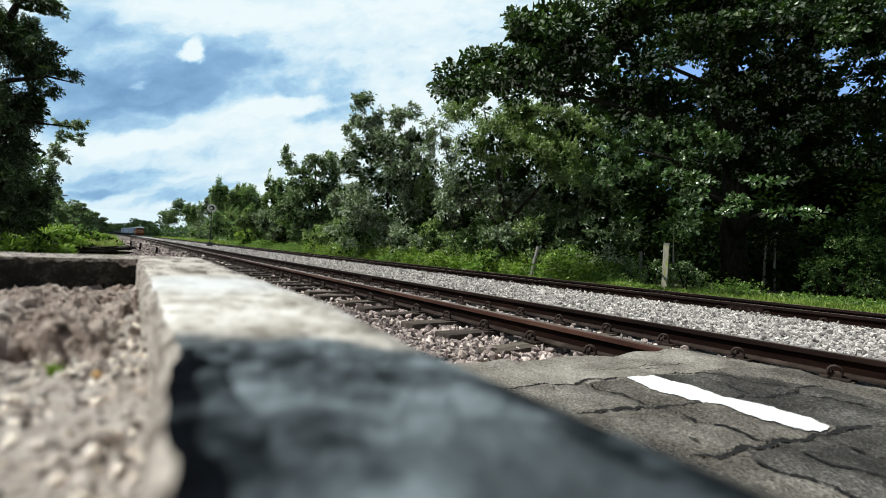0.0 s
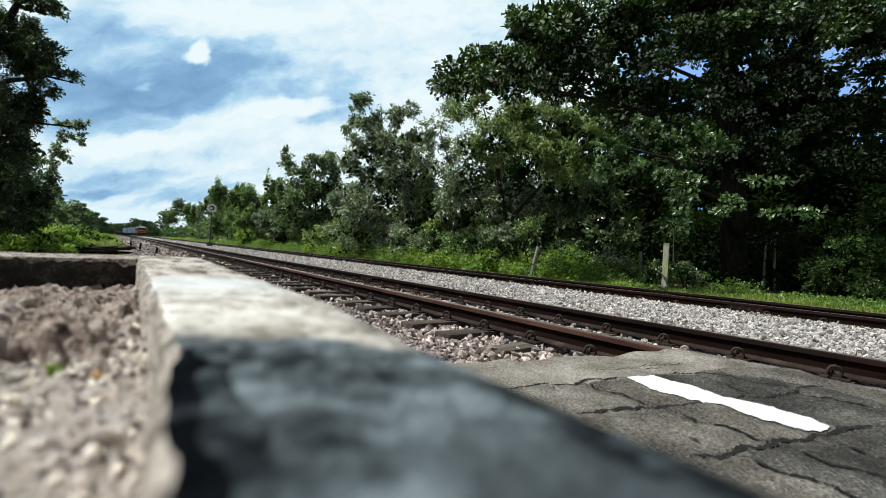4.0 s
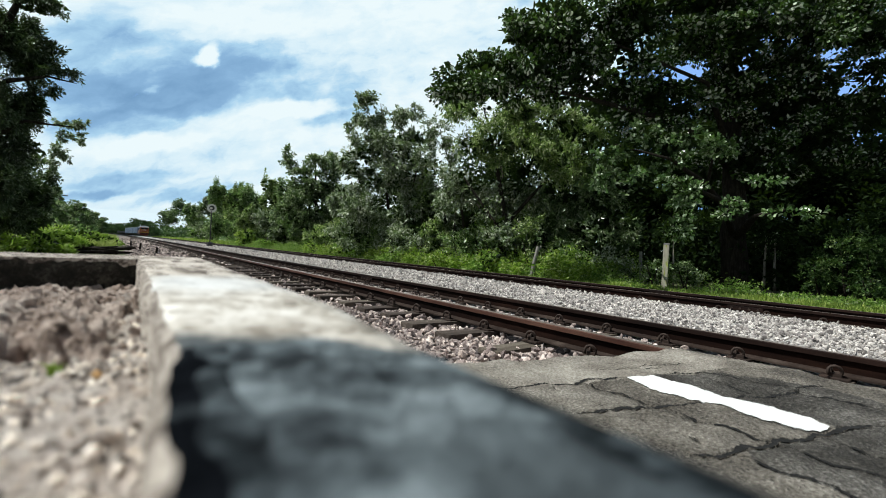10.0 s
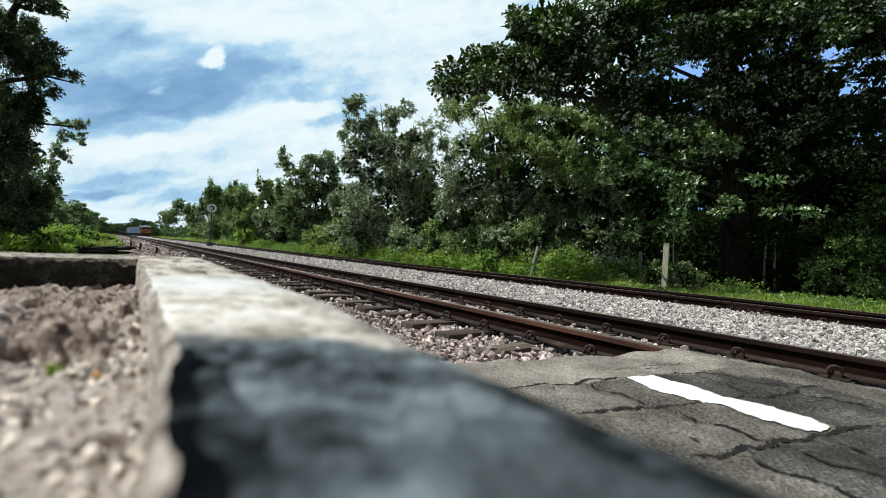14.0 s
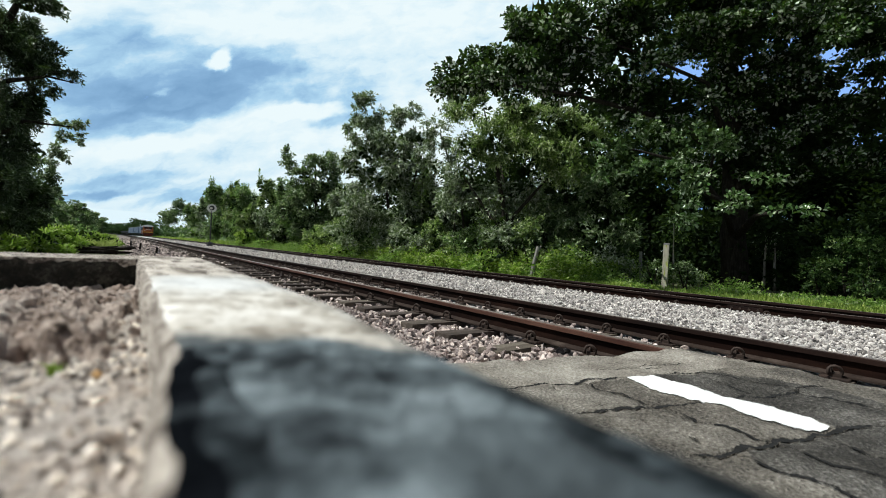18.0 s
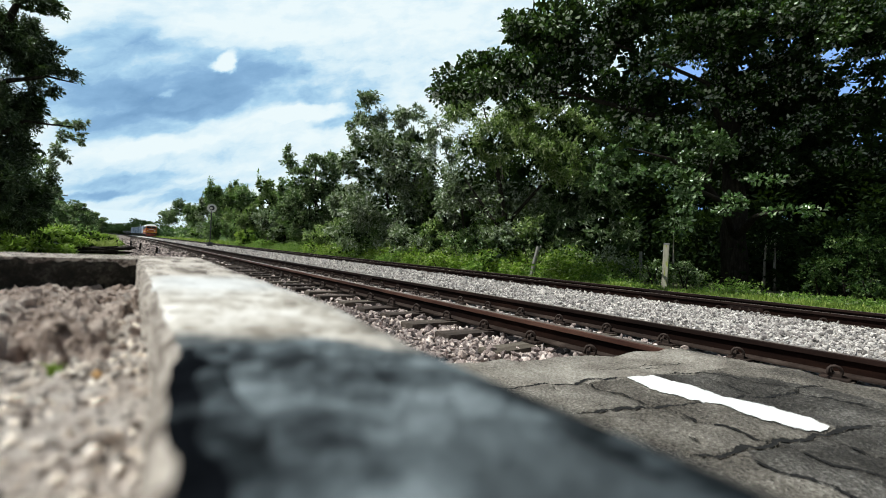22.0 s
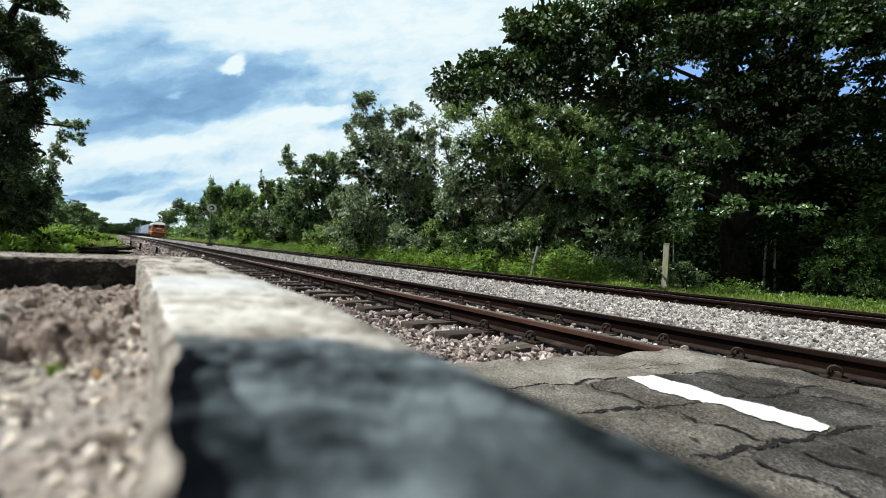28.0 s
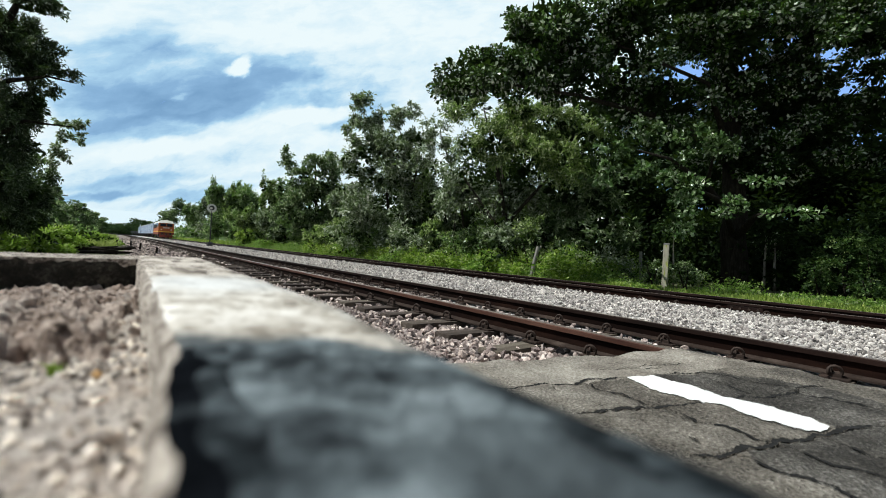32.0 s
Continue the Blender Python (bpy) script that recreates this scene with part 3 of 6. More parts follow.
tagged(new("ground", grid_mesh("ground", gx, gy, ground_height, M["earth"])), "green-brown earth under grass beside the railway", "ground", kind="structure")

stations = list(np.linspace(-12, 170, 40)) + list(np.linspace(180, 620, 60))
bed = ((-8.0, 0.02), (-7.2, 0.09), (-6.5, 0.135), (-5.6, 0.156), (-5.2, 0.168), (-4.4, 0.195), (-4.0, 0.235), (-3.3, 0.265), (-1.2, 0.25), (1.2, 0.22), (2.0, 0.10), (2.3, 0.0))
shoulder_ob = tagged(new("ballast_shoulder", swept("ballast_shoulder", bed[:6], stations, 8.07, [M["bed_red"]], False, None, True)), "weathered reddish stone shoulder beside the sleepers", "ballast", kind="structure")
bed_ob = tagged(new("ballast_bed", swept("ballast_bed", bed[5:], stations, 8.07, [M["bed_light"]], False, None, True)), "bed of crushed pale grey stone under two tracks", "ballast", kind="structure")


def scatter(g, n, x0, x1, y0, y1, z, jitter=0.012):
    return np.stack((g.uniform(x0, x1, n), y0 + (y1 - y0) * g.uniform(0, 1, n), np.full(n, z)), 1) + g.normal(scale=(0, 0, jitter), size=(n, 3))


def bed_z(x):
    return np.interp(x, [8.07 + p[0] for p in bed], [p[1] for p in bed])


rng = np.random.default_rng(5)


def ballast(name, label, zones, material, seed, plainer=False):
    c, s = [], []
    g = np.random.default_rng(seed)
    for n, x0, x1, y0, y1, size in zones:
        p = scatter(g, n, x0, x1, y0, y1, 0.0)
        p[:, 2] += bed_z(p[:, 0]) + 0.3 * size
        c.append(p)
        s.append(size * g.uniform(0.55, 1.35, n))
    tagged(new(name, stones(name, np.concatenate(c), np.concatenate(s), material, seed, 0.55, plainer)), label, "ballast", kind="stuff")


def loose_stones(parent, n, x0, x1, y0, y1, size, material, seed):
    """Single stones lying on top of the bed, nearest to the crossing; a dozen shapes shared between them."""
    g = np.random.default_rng(seed)
    shapes = [stones("stone", np.zeros((1, 3)), [1.0], material, seed + 1 + k, 0.7) for k in range(12)]
    for i in range(n):
        x, y = g.uniform(x0, x1), y0 + (y1 - y0) * g.uniform(0, 1) ** 1.25
        r = size * g.uniform(0.6, 1.4)
        ob = new("stone", shapes[i % 12])
        ob.parent = parent
        ob.location = (x, y, bed_z(x) + 0.018 + 0.55 * r)
        ob.rotation_euler = g.uniform(-0.5, 0.5), g.uniform(-0.5, 0.5), g.uniform(0, 6.28)
        ob.scale = (r, r, r)


ballast("light_ballast", "fresh pale grey crushed stone between the tracks", (
    (11000, 3.95, 7.45, 0.0, 5.0, 0.0195), (1200, 7.6, 8.55, -0.5, 10.0, 0.03), (900, 8.7, 9.8, -0.5, 12.0, 0.03)), M["ballast_light"], 11)
ballast("light_ballast", "fresh pale grey crushed stone between the distant tracks", (
    (11000, 3.95, 7.45, 5.0, 16.0, 0.032), (7000, 3.95, 7.45, 16.0, 40.0, 0.042), (2000, 4.2, 7.4, 40.0, 90.0, 0.07)), M["ballast_light"], 13, True)
ballast("red_ballast", "weathered reddish brown and grey crushed stone beside the sleepers", (
    (4800, 1.0, 2.7, 1.2, 4.5, 0.029), (1500, 2.8, 3.75, 1.0, 12.0, 0.03)), M["ballast_red"], 12)
ballast("red_ballast", "weathered reddish stone along the distant sleepers", (
    (6000, 0.6, 2.7, 4.5, 13.0, 0.036), (2200, 0.5, 2.7, 13.0, 34.0, 0.065), (700, 0.3, 2.6, 34.0, 80.0, 0.11)), M["ballast_red"], 14, True)

# ---- tracks ----
RAIL = ((-0.060, -0.145), (0.060, -0.145), (0.060, -0.134), (0.012, -0.118), (0.009, -0.045), (0.034, -0.036), (0.034, -0.006), (0.026, 0.0), (-0.026, 0.0), (-0.034, -0.006), (-0.034, -0.036), (-0.009, -0.045), (-0.012, -0.118), (-0.060, -0.134))
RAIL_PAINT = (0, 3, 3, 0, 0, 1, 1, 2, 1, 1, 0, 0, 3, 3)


def track(name, rails, label, first, pitch, singles, reach):
    base = thing(name, (0, 0, 0), label, "railway track")
    mid = sum(rails) / 2
    prof = [(x, z + RH) for x, z in RAIL]
    for r in rails:
        part("rail", swept("rail", prof, stations, r, [M["shaded_rust"], M["rail_side" if r == NEAR[0] else "rail_dark"], M["rail_top"], M["rail_foot"]], True, RAIL_PAINT), None, base, "rusty steel rail with a worn head")
    bm = bmesh.new()
    box(bm, (0, 0, -0.07), (2.16, 0.2, 0.14), bevel=0.012)
    for v in bm.verts:
        v.co += Vector((noise.noise(v.co * 3.1), noise.noise(v.co * 4.3 + Vector((5, 0, 0))), noise.noise(v.co * 5 + Vector((0, 7, 0))))) * 0.012
    log = part("sleeper", bm, M["sleeper"], base)
    bm = bmesh.new()
    box(bm, (0, 0, 0.008), (0.24, 0.15, 0.016), bevel=0.004)
    for sx in (-1, 1):
        box(bm, (sx * 0.085, 0, 0.028), (0.02, 0.07, 0.03), bevel=0.004)
    plate = part("base_plate", bm, M["iron"], base)
    bm = bmesh.new()
    ring = [(-0.062 + 0.0062 * k, 0.034 * math.cos(0.65 * k + 0.3), 0.042 + 0.034 * math.sin(0.65 * k + 0.3)) for k in range(11)]
    loop = [(-0.075, 0.03, 0.016), *ring, (0.012, 0.02, 0.016)]
    tube(bm, loop, [0.0095] * len(loop), 6)
    clip = part("rail_clip", bm, M["iron"], base, smooth=True)
    g = np.random.default_rng(int(first * 100) + 3)
    seat = RH - 0.145 - 0.014
    for i in range(singles):
        y = first + i * pitch
        sl = log if i == 0 else new("sleeper", log.data)
        sl.parent = base
        sl.location = (mid + g.uniform(-0.05, 0.05), y, seat - 0.002)
        sl.rotation_euler = (0, g.uniform(-0.008, 0.008), g.uniform(-0.02, 0.02))
        if y < reach:
            for r in rails:
                pl = plate if i == 0 and r == rails[0] else new("base_plate", plate.data)
                pl.parent = base
                pl.location = (r, y, seat - 0.002)
                for sx in (-1, 1):
                    if sx > 0 and y > 8:
                        continue
                    cl = clip if i == 0 and r == rails[0] and sx < 0 else new("rail_clip", clip.data)
                    cl.parent = base
                    cl.location = (r + sx * 0.052, y, seat + 0.012)
                    cl.rotation_euler = (0, 0, (0 if sx < 0 else math.pi) + g.uniform(-0.12, 0.12))
    rest = [Matrix.Translation(on_line(first + i * pitch, mid, seat - 0.002)) for i in range(singles, int(300 / pitch))]
    if rest:
        vs = np.array(((-1.08, -0.1, 0), (1.08, -0.1, 0), (1.08, 0.1, 0), (-1.08, 0.1, 0), (-1.08, -0.1, -0.14), (1.08, -0.1, -0.14), (1.08, 0.1, -0.14), (-1.08, 0.1, -0.14)))
        fs = np.array(((0, 1, 2, 3), (0, 4, 5, 1), (1, 5, 6, 2), (2, 6, 7, 3), (3, 7, 4, 0)))
        v = np.concatenate([vs + np.array(m.translation) for m in rest])
        f = np.concatenate([fs + 8 * i for i in range(len(rest))])
        tagged(part("far_sleepers", fast("far_sleepers", v, f, M["sleeper"]), None, base), kind="stuff")
    return base


track("railway_track", NEAR, "rusty metre-gauge track on dark timber sleepers with spring clips", 0.11, 0.54, 115, 26)
track("railway_track", FAR, "rusty track with its sleepers buried in pale ballast", 0.2, 0.62, 70, 26)

# ---- asphalt apron, cracked, with a painted line ----
CRACKS = []


def crack(wide, *run):
    """One crack over the apron, through these places."""
    CRACKS.append((wide, *run))


crack(1.30, (1.25, 1.19), (1.36, 1.15), (1.45, 1.13), (1.55, 1.08), (1.67, 1.10), (1.76, 1.06), (1.87, 1.03))
crack(1.00, (2.11, 0.96), (2.23, 0.93), (2.32, 0.89), (2.40, 0.80), (2.39, 0.72), (2.41, 0.66), (2.47, 0.55), (2.63, 0.48))
crack(1.30, (1.98, 0.64), (2.07, 0.64), (2.17, 0.59), (2.27, 0.57), (2.39, 0.54), (2.38, 0.47), (2.40, 0.37), (2.40, 0.26))
crack(0.80, (2.47, 0.55), (2.39, 0.54))
crack(0.60, (2.26, 0.81), (2.21, 0.72), (2.18, 0.66), (2.19, 0.61))
crack(1.30, (1.28, 0.86), (1.38, 0.82), (1.45, 0.82), (1.57, 0.76), (1.67, 0.75), (1.83, 0.68))
crack(0.70, (1.64, 1.07), (1.60, 1.00), (1.63, 0.90), (1.62, 0.83), (1.61, 0.78))
crack(0.80, (1.43, 0.92), (1.41, 0.87), (1.41, 0.82))
crack(0.45, (1.42, 1.09), (1.40, 1.03))
crack(0.90, (1.63, 0.73), (1.63, 0.67), (1.60, 0.63), (1.63, 0.55), (1.61, 0.48), (1.60, 0.44), (1.61, 0.40))
crack(0.50, (1.44, 0.75), (1.42, 0.71), (1.41, 0.69))
crack(0.50, (1.44, 0.60), (1.44, 0.56), (1.41, 0.53))
crack(1.40, (1.28, 0.52), (1.36, 0.47), (1.45, 0.46), (1.51, 0.45), (1.58, 0.41), (1.67, 0.41), (1.74, 0.37), (1.84, 0.35), (1.96, 0.32), (2.03, 0.31), (2.09, 0.29), (2.18, 0.24))
crack(1.10, (1.44, 0.44), (1.44, 0.40), (1.41, 0.35), (1.42, 0.32), (1.42, 0.28), (1.43, 0.24), (1.41, 0.21), (1.40, 0.12))
crack(0.90, (1.62, 0.40), (1.64, 0.35), (1.61, 0.32), (1.60, 0.27), (1.62, 0.22), (1.64, 0.14))
crack(0.70, (1.82, 0.34), (1.81, 0.28), (1.79, 0.23), (1.80, 0.15))
crack(0.35, (1.84, 1.17), (2.08, 1.09), (2.23, 1.04))
crack(0.35, (2.13, 1.12), (2.45, 1.02))


def crack_away(X, Y):
    """How far each place lies from the nearest crack."""
    best = np.full(X.shape, 9.0)
    U, V = X + 0.007 * ripple(X, Y, 0.08, 7), Y + 0.007 * ripple(X, Y, 0.08, 8)
    for wide, *line in CRACKS:
        for (ax, ay), (bx, by) in zip(line, line[1:]):
            dx, dy = bx - ax, by - ay
            k = np.clip(((U - ax) * dx + (V - ay) * dy) / (dx * dx + dy * dy), 0, 1)
            best = np.minimum(best, np.hypot(U - ax - k * dx, V - ay - k * dy) + 0.004 * (1.3 - wide))
    return best


def apron_z(X, Y, cracked=1.0):
    """Slabs that have sunk and tipped a little, their edges worn down to the cracks."""
    z = 0.38 + 0.006 * ripple(X, Y, 0.7, 3) + 0.004 * ripple(X, Y, 0.22, 10) + 0.0016 * ripple(X, Y, 0.06, 4)
    lip = np.clip((Y - (1.53 - 0.24 * (X - 1.38) + 0.025 * ripple(X, Y, 0.35, 5))) / 0.1, 0, 1)
    edge = np.clip((X - 2.82 - 0.03 * ripple(X, Y, 0.5, 6)) / 0.05, 0, 1)
    z = z + 0.012 * np.exp(-((X - 2.72) / 0.2) ** 2)
    away = crack_away(X, Y)
    z = z - 0.007 * np.exp(-np.maximum(away, 0) / 0.022)
    z = z - 0.03 * cracked * np.clip((1 - away / (0.0085 * (1 + 0.4 * ripple(X, Y, 0.3, 9)))) * 2.0, 0, 1)
    return z - 0.24 * np.maximum(lip, 0) ** 1.4 - 0.2 * edge


xs = np.concatenate((np.linspace(0.1, 0.95, 30), np.linspace(0.96, 2.95, 300)))
ys = np.concatenate((np.linspace(-8, -0.4, 30), np.linspace(-0.37, 0.08, 30), np.linspace(0.09, 1.7, 250), np.linspace(1.72, 1.95, 14)))
road = tagged(new("road", grid_mesh("road", xs, ys, apron_z, M["asphalt"])), "cracked grey asphalt apron at the track's edge", "road", kind="structure")
road.data.materials.append(M["old_asphalt"])
road.data.materials.append(M["pale_asphalt"])


def inside(X, Y, ring):
    """Which places lie in the ring."""
    got = np.zeros(X.shape, bool)
    for (ax, ay), (bx, by) in zip(ring, ring[1:] + ring[:1]):
        if ay != by:
            got ^= ((ay > Y) != (by > Y)) & (X < (bx - ax) * (Y - ay) / (by - ay) + ax)
    return got


# slabs of older, darker asphalt between the cracks
SLABS = [(1.98, 0.98), (2.10, 0.95), (2.43, 0.84), (2.44, 0.78), (2.52, 0.65), (2.55, 0.54), (2.54, 0.40), (2.5, 0.26), (2.54, 0.02), (1.72, -0.1), (1.36, 0.04), (1.31, 0.14), (1.40, 0.20), (1.41, 0.29), (1.43, 0.40), (1.50, 0.45), (1.63, 0.41), (1.79, 0.35), (1.97, 0.31)]
MARGIN = [(0.1, 1.6), (1.21, 1.24), (1.34, 1.13), (1.58, 1.08), (1.84, 1.02), (2.25, 0.92), (2.36, 0.9), (2.5, 0.86), (2.62, 0.78), (2.75, 0.7), (3.0, 0.66), (3.24, 0.58), (3.05, 1.09), (2.1, 1.5), (0.11, 1.86)]
mid_x, mid_y = np.meshgrid((xs[1:] + xs[:-1]) / 2, (ys[1:] + ys[:-1]) / 2)
road.data.polygons.foreach_set("material_index", np.where(inside(mid_x, mid_y, MARGIN), 2, inside(mid_x, mid_y, SLABS)).ravel().astype(np.int32))


def crack_shade():
    """Dark ribbons laid over the cracks to paint in their shade, ragged in width."""
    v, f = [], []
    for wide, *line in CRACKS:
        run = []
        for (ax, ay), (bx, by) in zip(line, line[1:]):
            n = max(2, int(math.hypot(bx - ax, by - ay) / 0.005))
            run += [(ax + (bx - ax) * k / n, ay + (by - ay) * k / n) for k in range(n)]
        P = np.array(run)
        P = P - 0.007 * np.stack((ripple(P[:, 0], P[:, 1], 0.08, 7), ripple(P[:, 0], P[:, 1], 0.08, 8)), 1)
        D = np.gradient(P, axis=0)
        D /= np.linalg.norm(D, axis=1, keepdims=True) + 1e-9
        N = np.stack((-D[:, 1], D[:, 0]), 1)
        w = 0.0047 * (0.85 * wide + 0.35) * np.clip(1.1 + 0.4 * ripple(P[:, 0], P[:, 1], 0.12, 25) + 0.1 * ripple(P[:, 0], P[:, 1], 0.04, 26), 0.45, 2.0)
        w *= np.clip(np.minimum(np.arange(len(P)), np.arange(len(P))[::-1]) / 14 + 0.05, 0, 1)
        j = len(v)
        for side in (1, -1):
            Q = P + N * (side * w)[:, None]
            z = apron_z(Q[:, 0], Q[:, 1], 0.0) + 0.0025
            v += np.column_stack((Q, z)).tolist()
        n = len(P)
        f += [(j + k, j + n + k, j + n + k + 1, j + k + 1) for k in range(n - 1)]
    tagged(new("crack_ribbons", fast("crack_ribbons", v, f, M["crack_shade"])), "dark ribbons painting in the shade of cracks in old asphalt", "cracks", kind="structure")


crack_shade()


STRIPE = (((1.86, 1.02), (1.98, 0.965), (1.985, 0.76), (1.96, 0.68), (1.99, 0.54), (1.98, 0.43), (1.945, 0.345)),
          ((1.845, 1.01), (1.8, 0.92), (1.785, 0.76), (1.815, 0.66), (1.8, 0.42), (1.83, 0.375), (1.925, 0.347)))


def paint_stripe():
    """The painted line, between its two worn edges."""
    nx, ny = 16, 90
    edge = []
    for k, line in enumerate(STRIPE):
        p = np.array(line)
        run = np.concatenate(([0], np.cumsum(np.hypot(*np.diff(p, axis=0).T))))
        t = np.linspace(0, run[-1], ny)
        e = np.stack((np.interp(t, run, p[:, 0]), np.interp(t, run, p[:, 1])), 1)
        rag = 0.006 * ripple(t, t * 0, 0.07, 21 + k) + 0.004 * ripple(t, t * 0, 0.02, 23 + k)
        e[:, 0] += rag * np.clip(np.minimum(t, run[-1] - t) * 30, 0.1, 1)
        edge.append(e)
    u = np.linspace(0, 1, nx)[None, :, None]
    Q = edge[0][:, None] * (1 - u) + edge[1][:, None] * u
    X, Y = Q[..., 0], Q[..., 1]
    z = apron_z(X, Y, 0.12) + 0.005
    i = np.arange(nx * ny).reshape(ny, nx)
    f = np.stack((i[:-1, :-1], i[:-1, 1:], i[1:, 1:], i[1:, :-1]), -1).reshape(-1, 4)
    return fast("road_marking", np.stack((X, Y, z), -1).reshape(-1, 3), f, M["road_paint"], True)


tagged(new("road_marking", paint_stripe()), "short worn white painted line on cracked asphalt", "road marking", kind="structure")

# ---- raised concrete surround with soil, close under the eye ----
K = 0.36                      # its parts are laid out larger and drawn together


def near_scale(ob):
    ob.location = (ob.location.x * K, ob.location.y * K, 0.9 + (ob.location.z - 0.9) * K)
    ob.scale = (K, K, K)
    return ob


WALL_TOP = 0.72


def side_wall():
    """The long wall, painted in white and black lengths; edges worn round."""
    base = near_scale(thing("concrete_kerb", (0, 0, 0), "low weathered concrete kerb painted in white and black lengths", "kerb"))
    inner = lambda y: 0.058 + 0.02 * y - 0.06 * max(0.0, 0.72 - max(y, 0.2))
    outer = lambda y: float(np.interp(y, (-1.6, 0.0, 0.5, 0.7, 1.2, 1.8, 2.5, 4.45), (0.42, 0.432, 0.452, 0.466, 0.53, 0.55, 0.555, 0.62)))

    def length(name, y0, y1, top, side, label, rim=0.045, out=0.0):
        n = max(3, int((y1 - y0) / 0.03))
        prof = ((0, -2.16), (0, -0.02), (rim, -0.004), (0.11, 0.0), (0.21, 0.0), (0.85, 0.0), (0.985, -0.003), (1, -0.014), (1, -2.16))
        v, f, mi = [], [], []
        k = len(prof)
        for i in range(n + 1):
            y = y0 + (y1 - y0) * i / n
            a, b = inner(y) - out * min(1.0, max(0.0, (0.85 - y) * 5)), outer(y)
            for j, (u, z) in enumerate(prof):
                w = Vector((a + (b - a) * u, y, WALL_TOP + z))
                d = noise.noise(w * 5) * 0.005 + noise.noise(w * 11) * 0.003
                if j in (3, 4, 5):
                    w.x += 0.022 * noise.noise(Vector((y * 8, j, 5.0))) + 0.014 * noise.noise(Vector((y * 15, j, 1.0)))
                if j == 2 and out:
                    w.x += 0.009 * noise.noise(Vector((y * 11, 8.0, 0)))
                    d += 0.006 * noise.noise(Vector((y * 19, 2.0, 0)))
                elif j in (1, 2):
                    d += max(0.0, noise.noise(Vector((y * 7, 3.1, 0)))) * -0.02
                v.append((w.x + (d if j < 3 else -d if j > 5 else 0), w.y, w.z + d))
        for i in range(n):
            for j in range(k - 1):
                f.append((i * k + j, i * k + j + 1, (i + 1) * k + j + 1, (i + 1) * k + j))
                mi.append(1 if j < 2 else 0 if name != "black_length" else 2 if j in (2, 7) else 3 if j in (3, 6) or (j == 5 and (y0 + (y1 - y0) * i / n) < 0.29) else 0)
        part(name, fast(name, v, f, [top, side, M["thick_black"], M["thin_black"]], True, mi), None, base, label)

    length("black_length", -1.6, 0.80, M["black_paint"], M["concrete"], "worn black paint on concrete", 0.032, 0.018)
    length("white_length", 0.80, 2.35, M["white_paint"], M["concrete"], "flaking white paint on concrete")
    length("bare_length", 2.35, 4.45, M["speckled"], M["concrete"], "bare speckled concrete")
    return base


side_wall()


def end_wall():
    base = near_scale(thing("concrete_kerb", (0, 0, 0), "low concrete cross kerb with a dark face and chipped pale top", "kerb"))
    bm = bmesh.new()
    n = 140
    rows = []
    for i in range(n + 1):
        x = -2.4 + 2.56 * i / n
        y = 4.0 + 0.16 * x
        chip = 0.09 * max(0, noise.noise(Vector((x * 6, 1, 0)))) + 0.04 * noise.noise(Vector((x * 15, 4, 0)))
        rows.append([bm.verts.new(p) for p in ((x, y, -1.44), (x, y, WALL_TOP - 0.03 - chip), (x, y - 0.004, WALL_TOP - 0.012), (x, y + 0.40, WALL_TOP + 0.004 * noise.noise(Vector((x * 6, 9, 0)))), (x, y + 0.43, WALL_TOP - 0.03), (x, y + 0.43, -1.44))])
    for a, b in zip(rows, rows[1:]):
        for j in range(5):
            bm.faces.new((a[j], a[j + 1], b[j + 1], b[j]))
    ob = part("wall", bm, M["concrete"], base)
    ob.data.materials.append(M["dark_face"])
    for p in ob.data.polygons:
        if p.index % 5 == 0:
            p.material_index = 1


end_wall()
back_wall = near_scale(thing("concrete_kerb", (0, 0, 0), "plain concrete kerb closing a raised bed", "kerb"))
part("wall", box(box(bmesh.new(), (-2.56, 1.2, -0.36), (0.3, 5.9, 2.16), bevel=0.02), (-1.1, -1.75, -0.36), (3.2, 0.3, 2.16), bevel=0.02), M["concrete"], back_wall)


def soil_ridge(X, Y):
    """Where the crust breaks off towards the grit; along the kerb the grit runs on."""
    return 1.6 + 0.17 * ripple(X, Y * 0, 0.38, 33) + 0.07 * ripple(X, Y, 0.13, 38) + 0.025 * ripple(X, Y, 0.05, 46) + 1.3 * np.clip((X + 0.03 + 0.04 * ripple(X, Y, 0.2, 48)) / 0.16, 0, 1)


def soil_z(X, Y):
    """Fine grit near, a crusted bank of earth behind it, falling to the cross kerb."""
    z = 0.545 + 0.012 * ripple(X, Y, 0.3, 31) + 0.005 * ripple(X, Y, 0.07, 32)
    ridge = soil_ridge(X, Y)
    step = np.clip((Y - ridge) / 0.05, 0, 1)
    crumbs = 0.03 * np.abs(ripple(X, Y, 0.4, 34)) + 0.012 * np.abs(ripple(X, Y, 0.13, 35)) + 0.006 * np.abs(ripple(X, Y, 0.05, 37)) + 0.0035 * ripple(X, Y, 0.026, 39)
    pits = np.clip((ripple(X, Y, 0.24, 44) - 0.42) / 0.14, 0, 1) * 0.05 + np.clip((ripple(X, Y, 0.1, 45) - 0.5) / 0.14, 0, 1) * 0.026
    z = z + step * (0.055 + 0.035 * ripple(X, Y * 0, 0.3, 47) - 0.03 * np.clip((Y - ridge) / 0.6, 0, 1) + crumbs - pits)
    dip = np.exp(-((Y - ridge + 0.01) / 0.07) ** 2) * (0.5 + 1.1 * ripple(X, Y, 0.26, 36))
    return z - 0.085 * np.clip(dip, 0, 1) - 0.085 * np.clip((Y - 2.2) / 1.8, 0, 1)


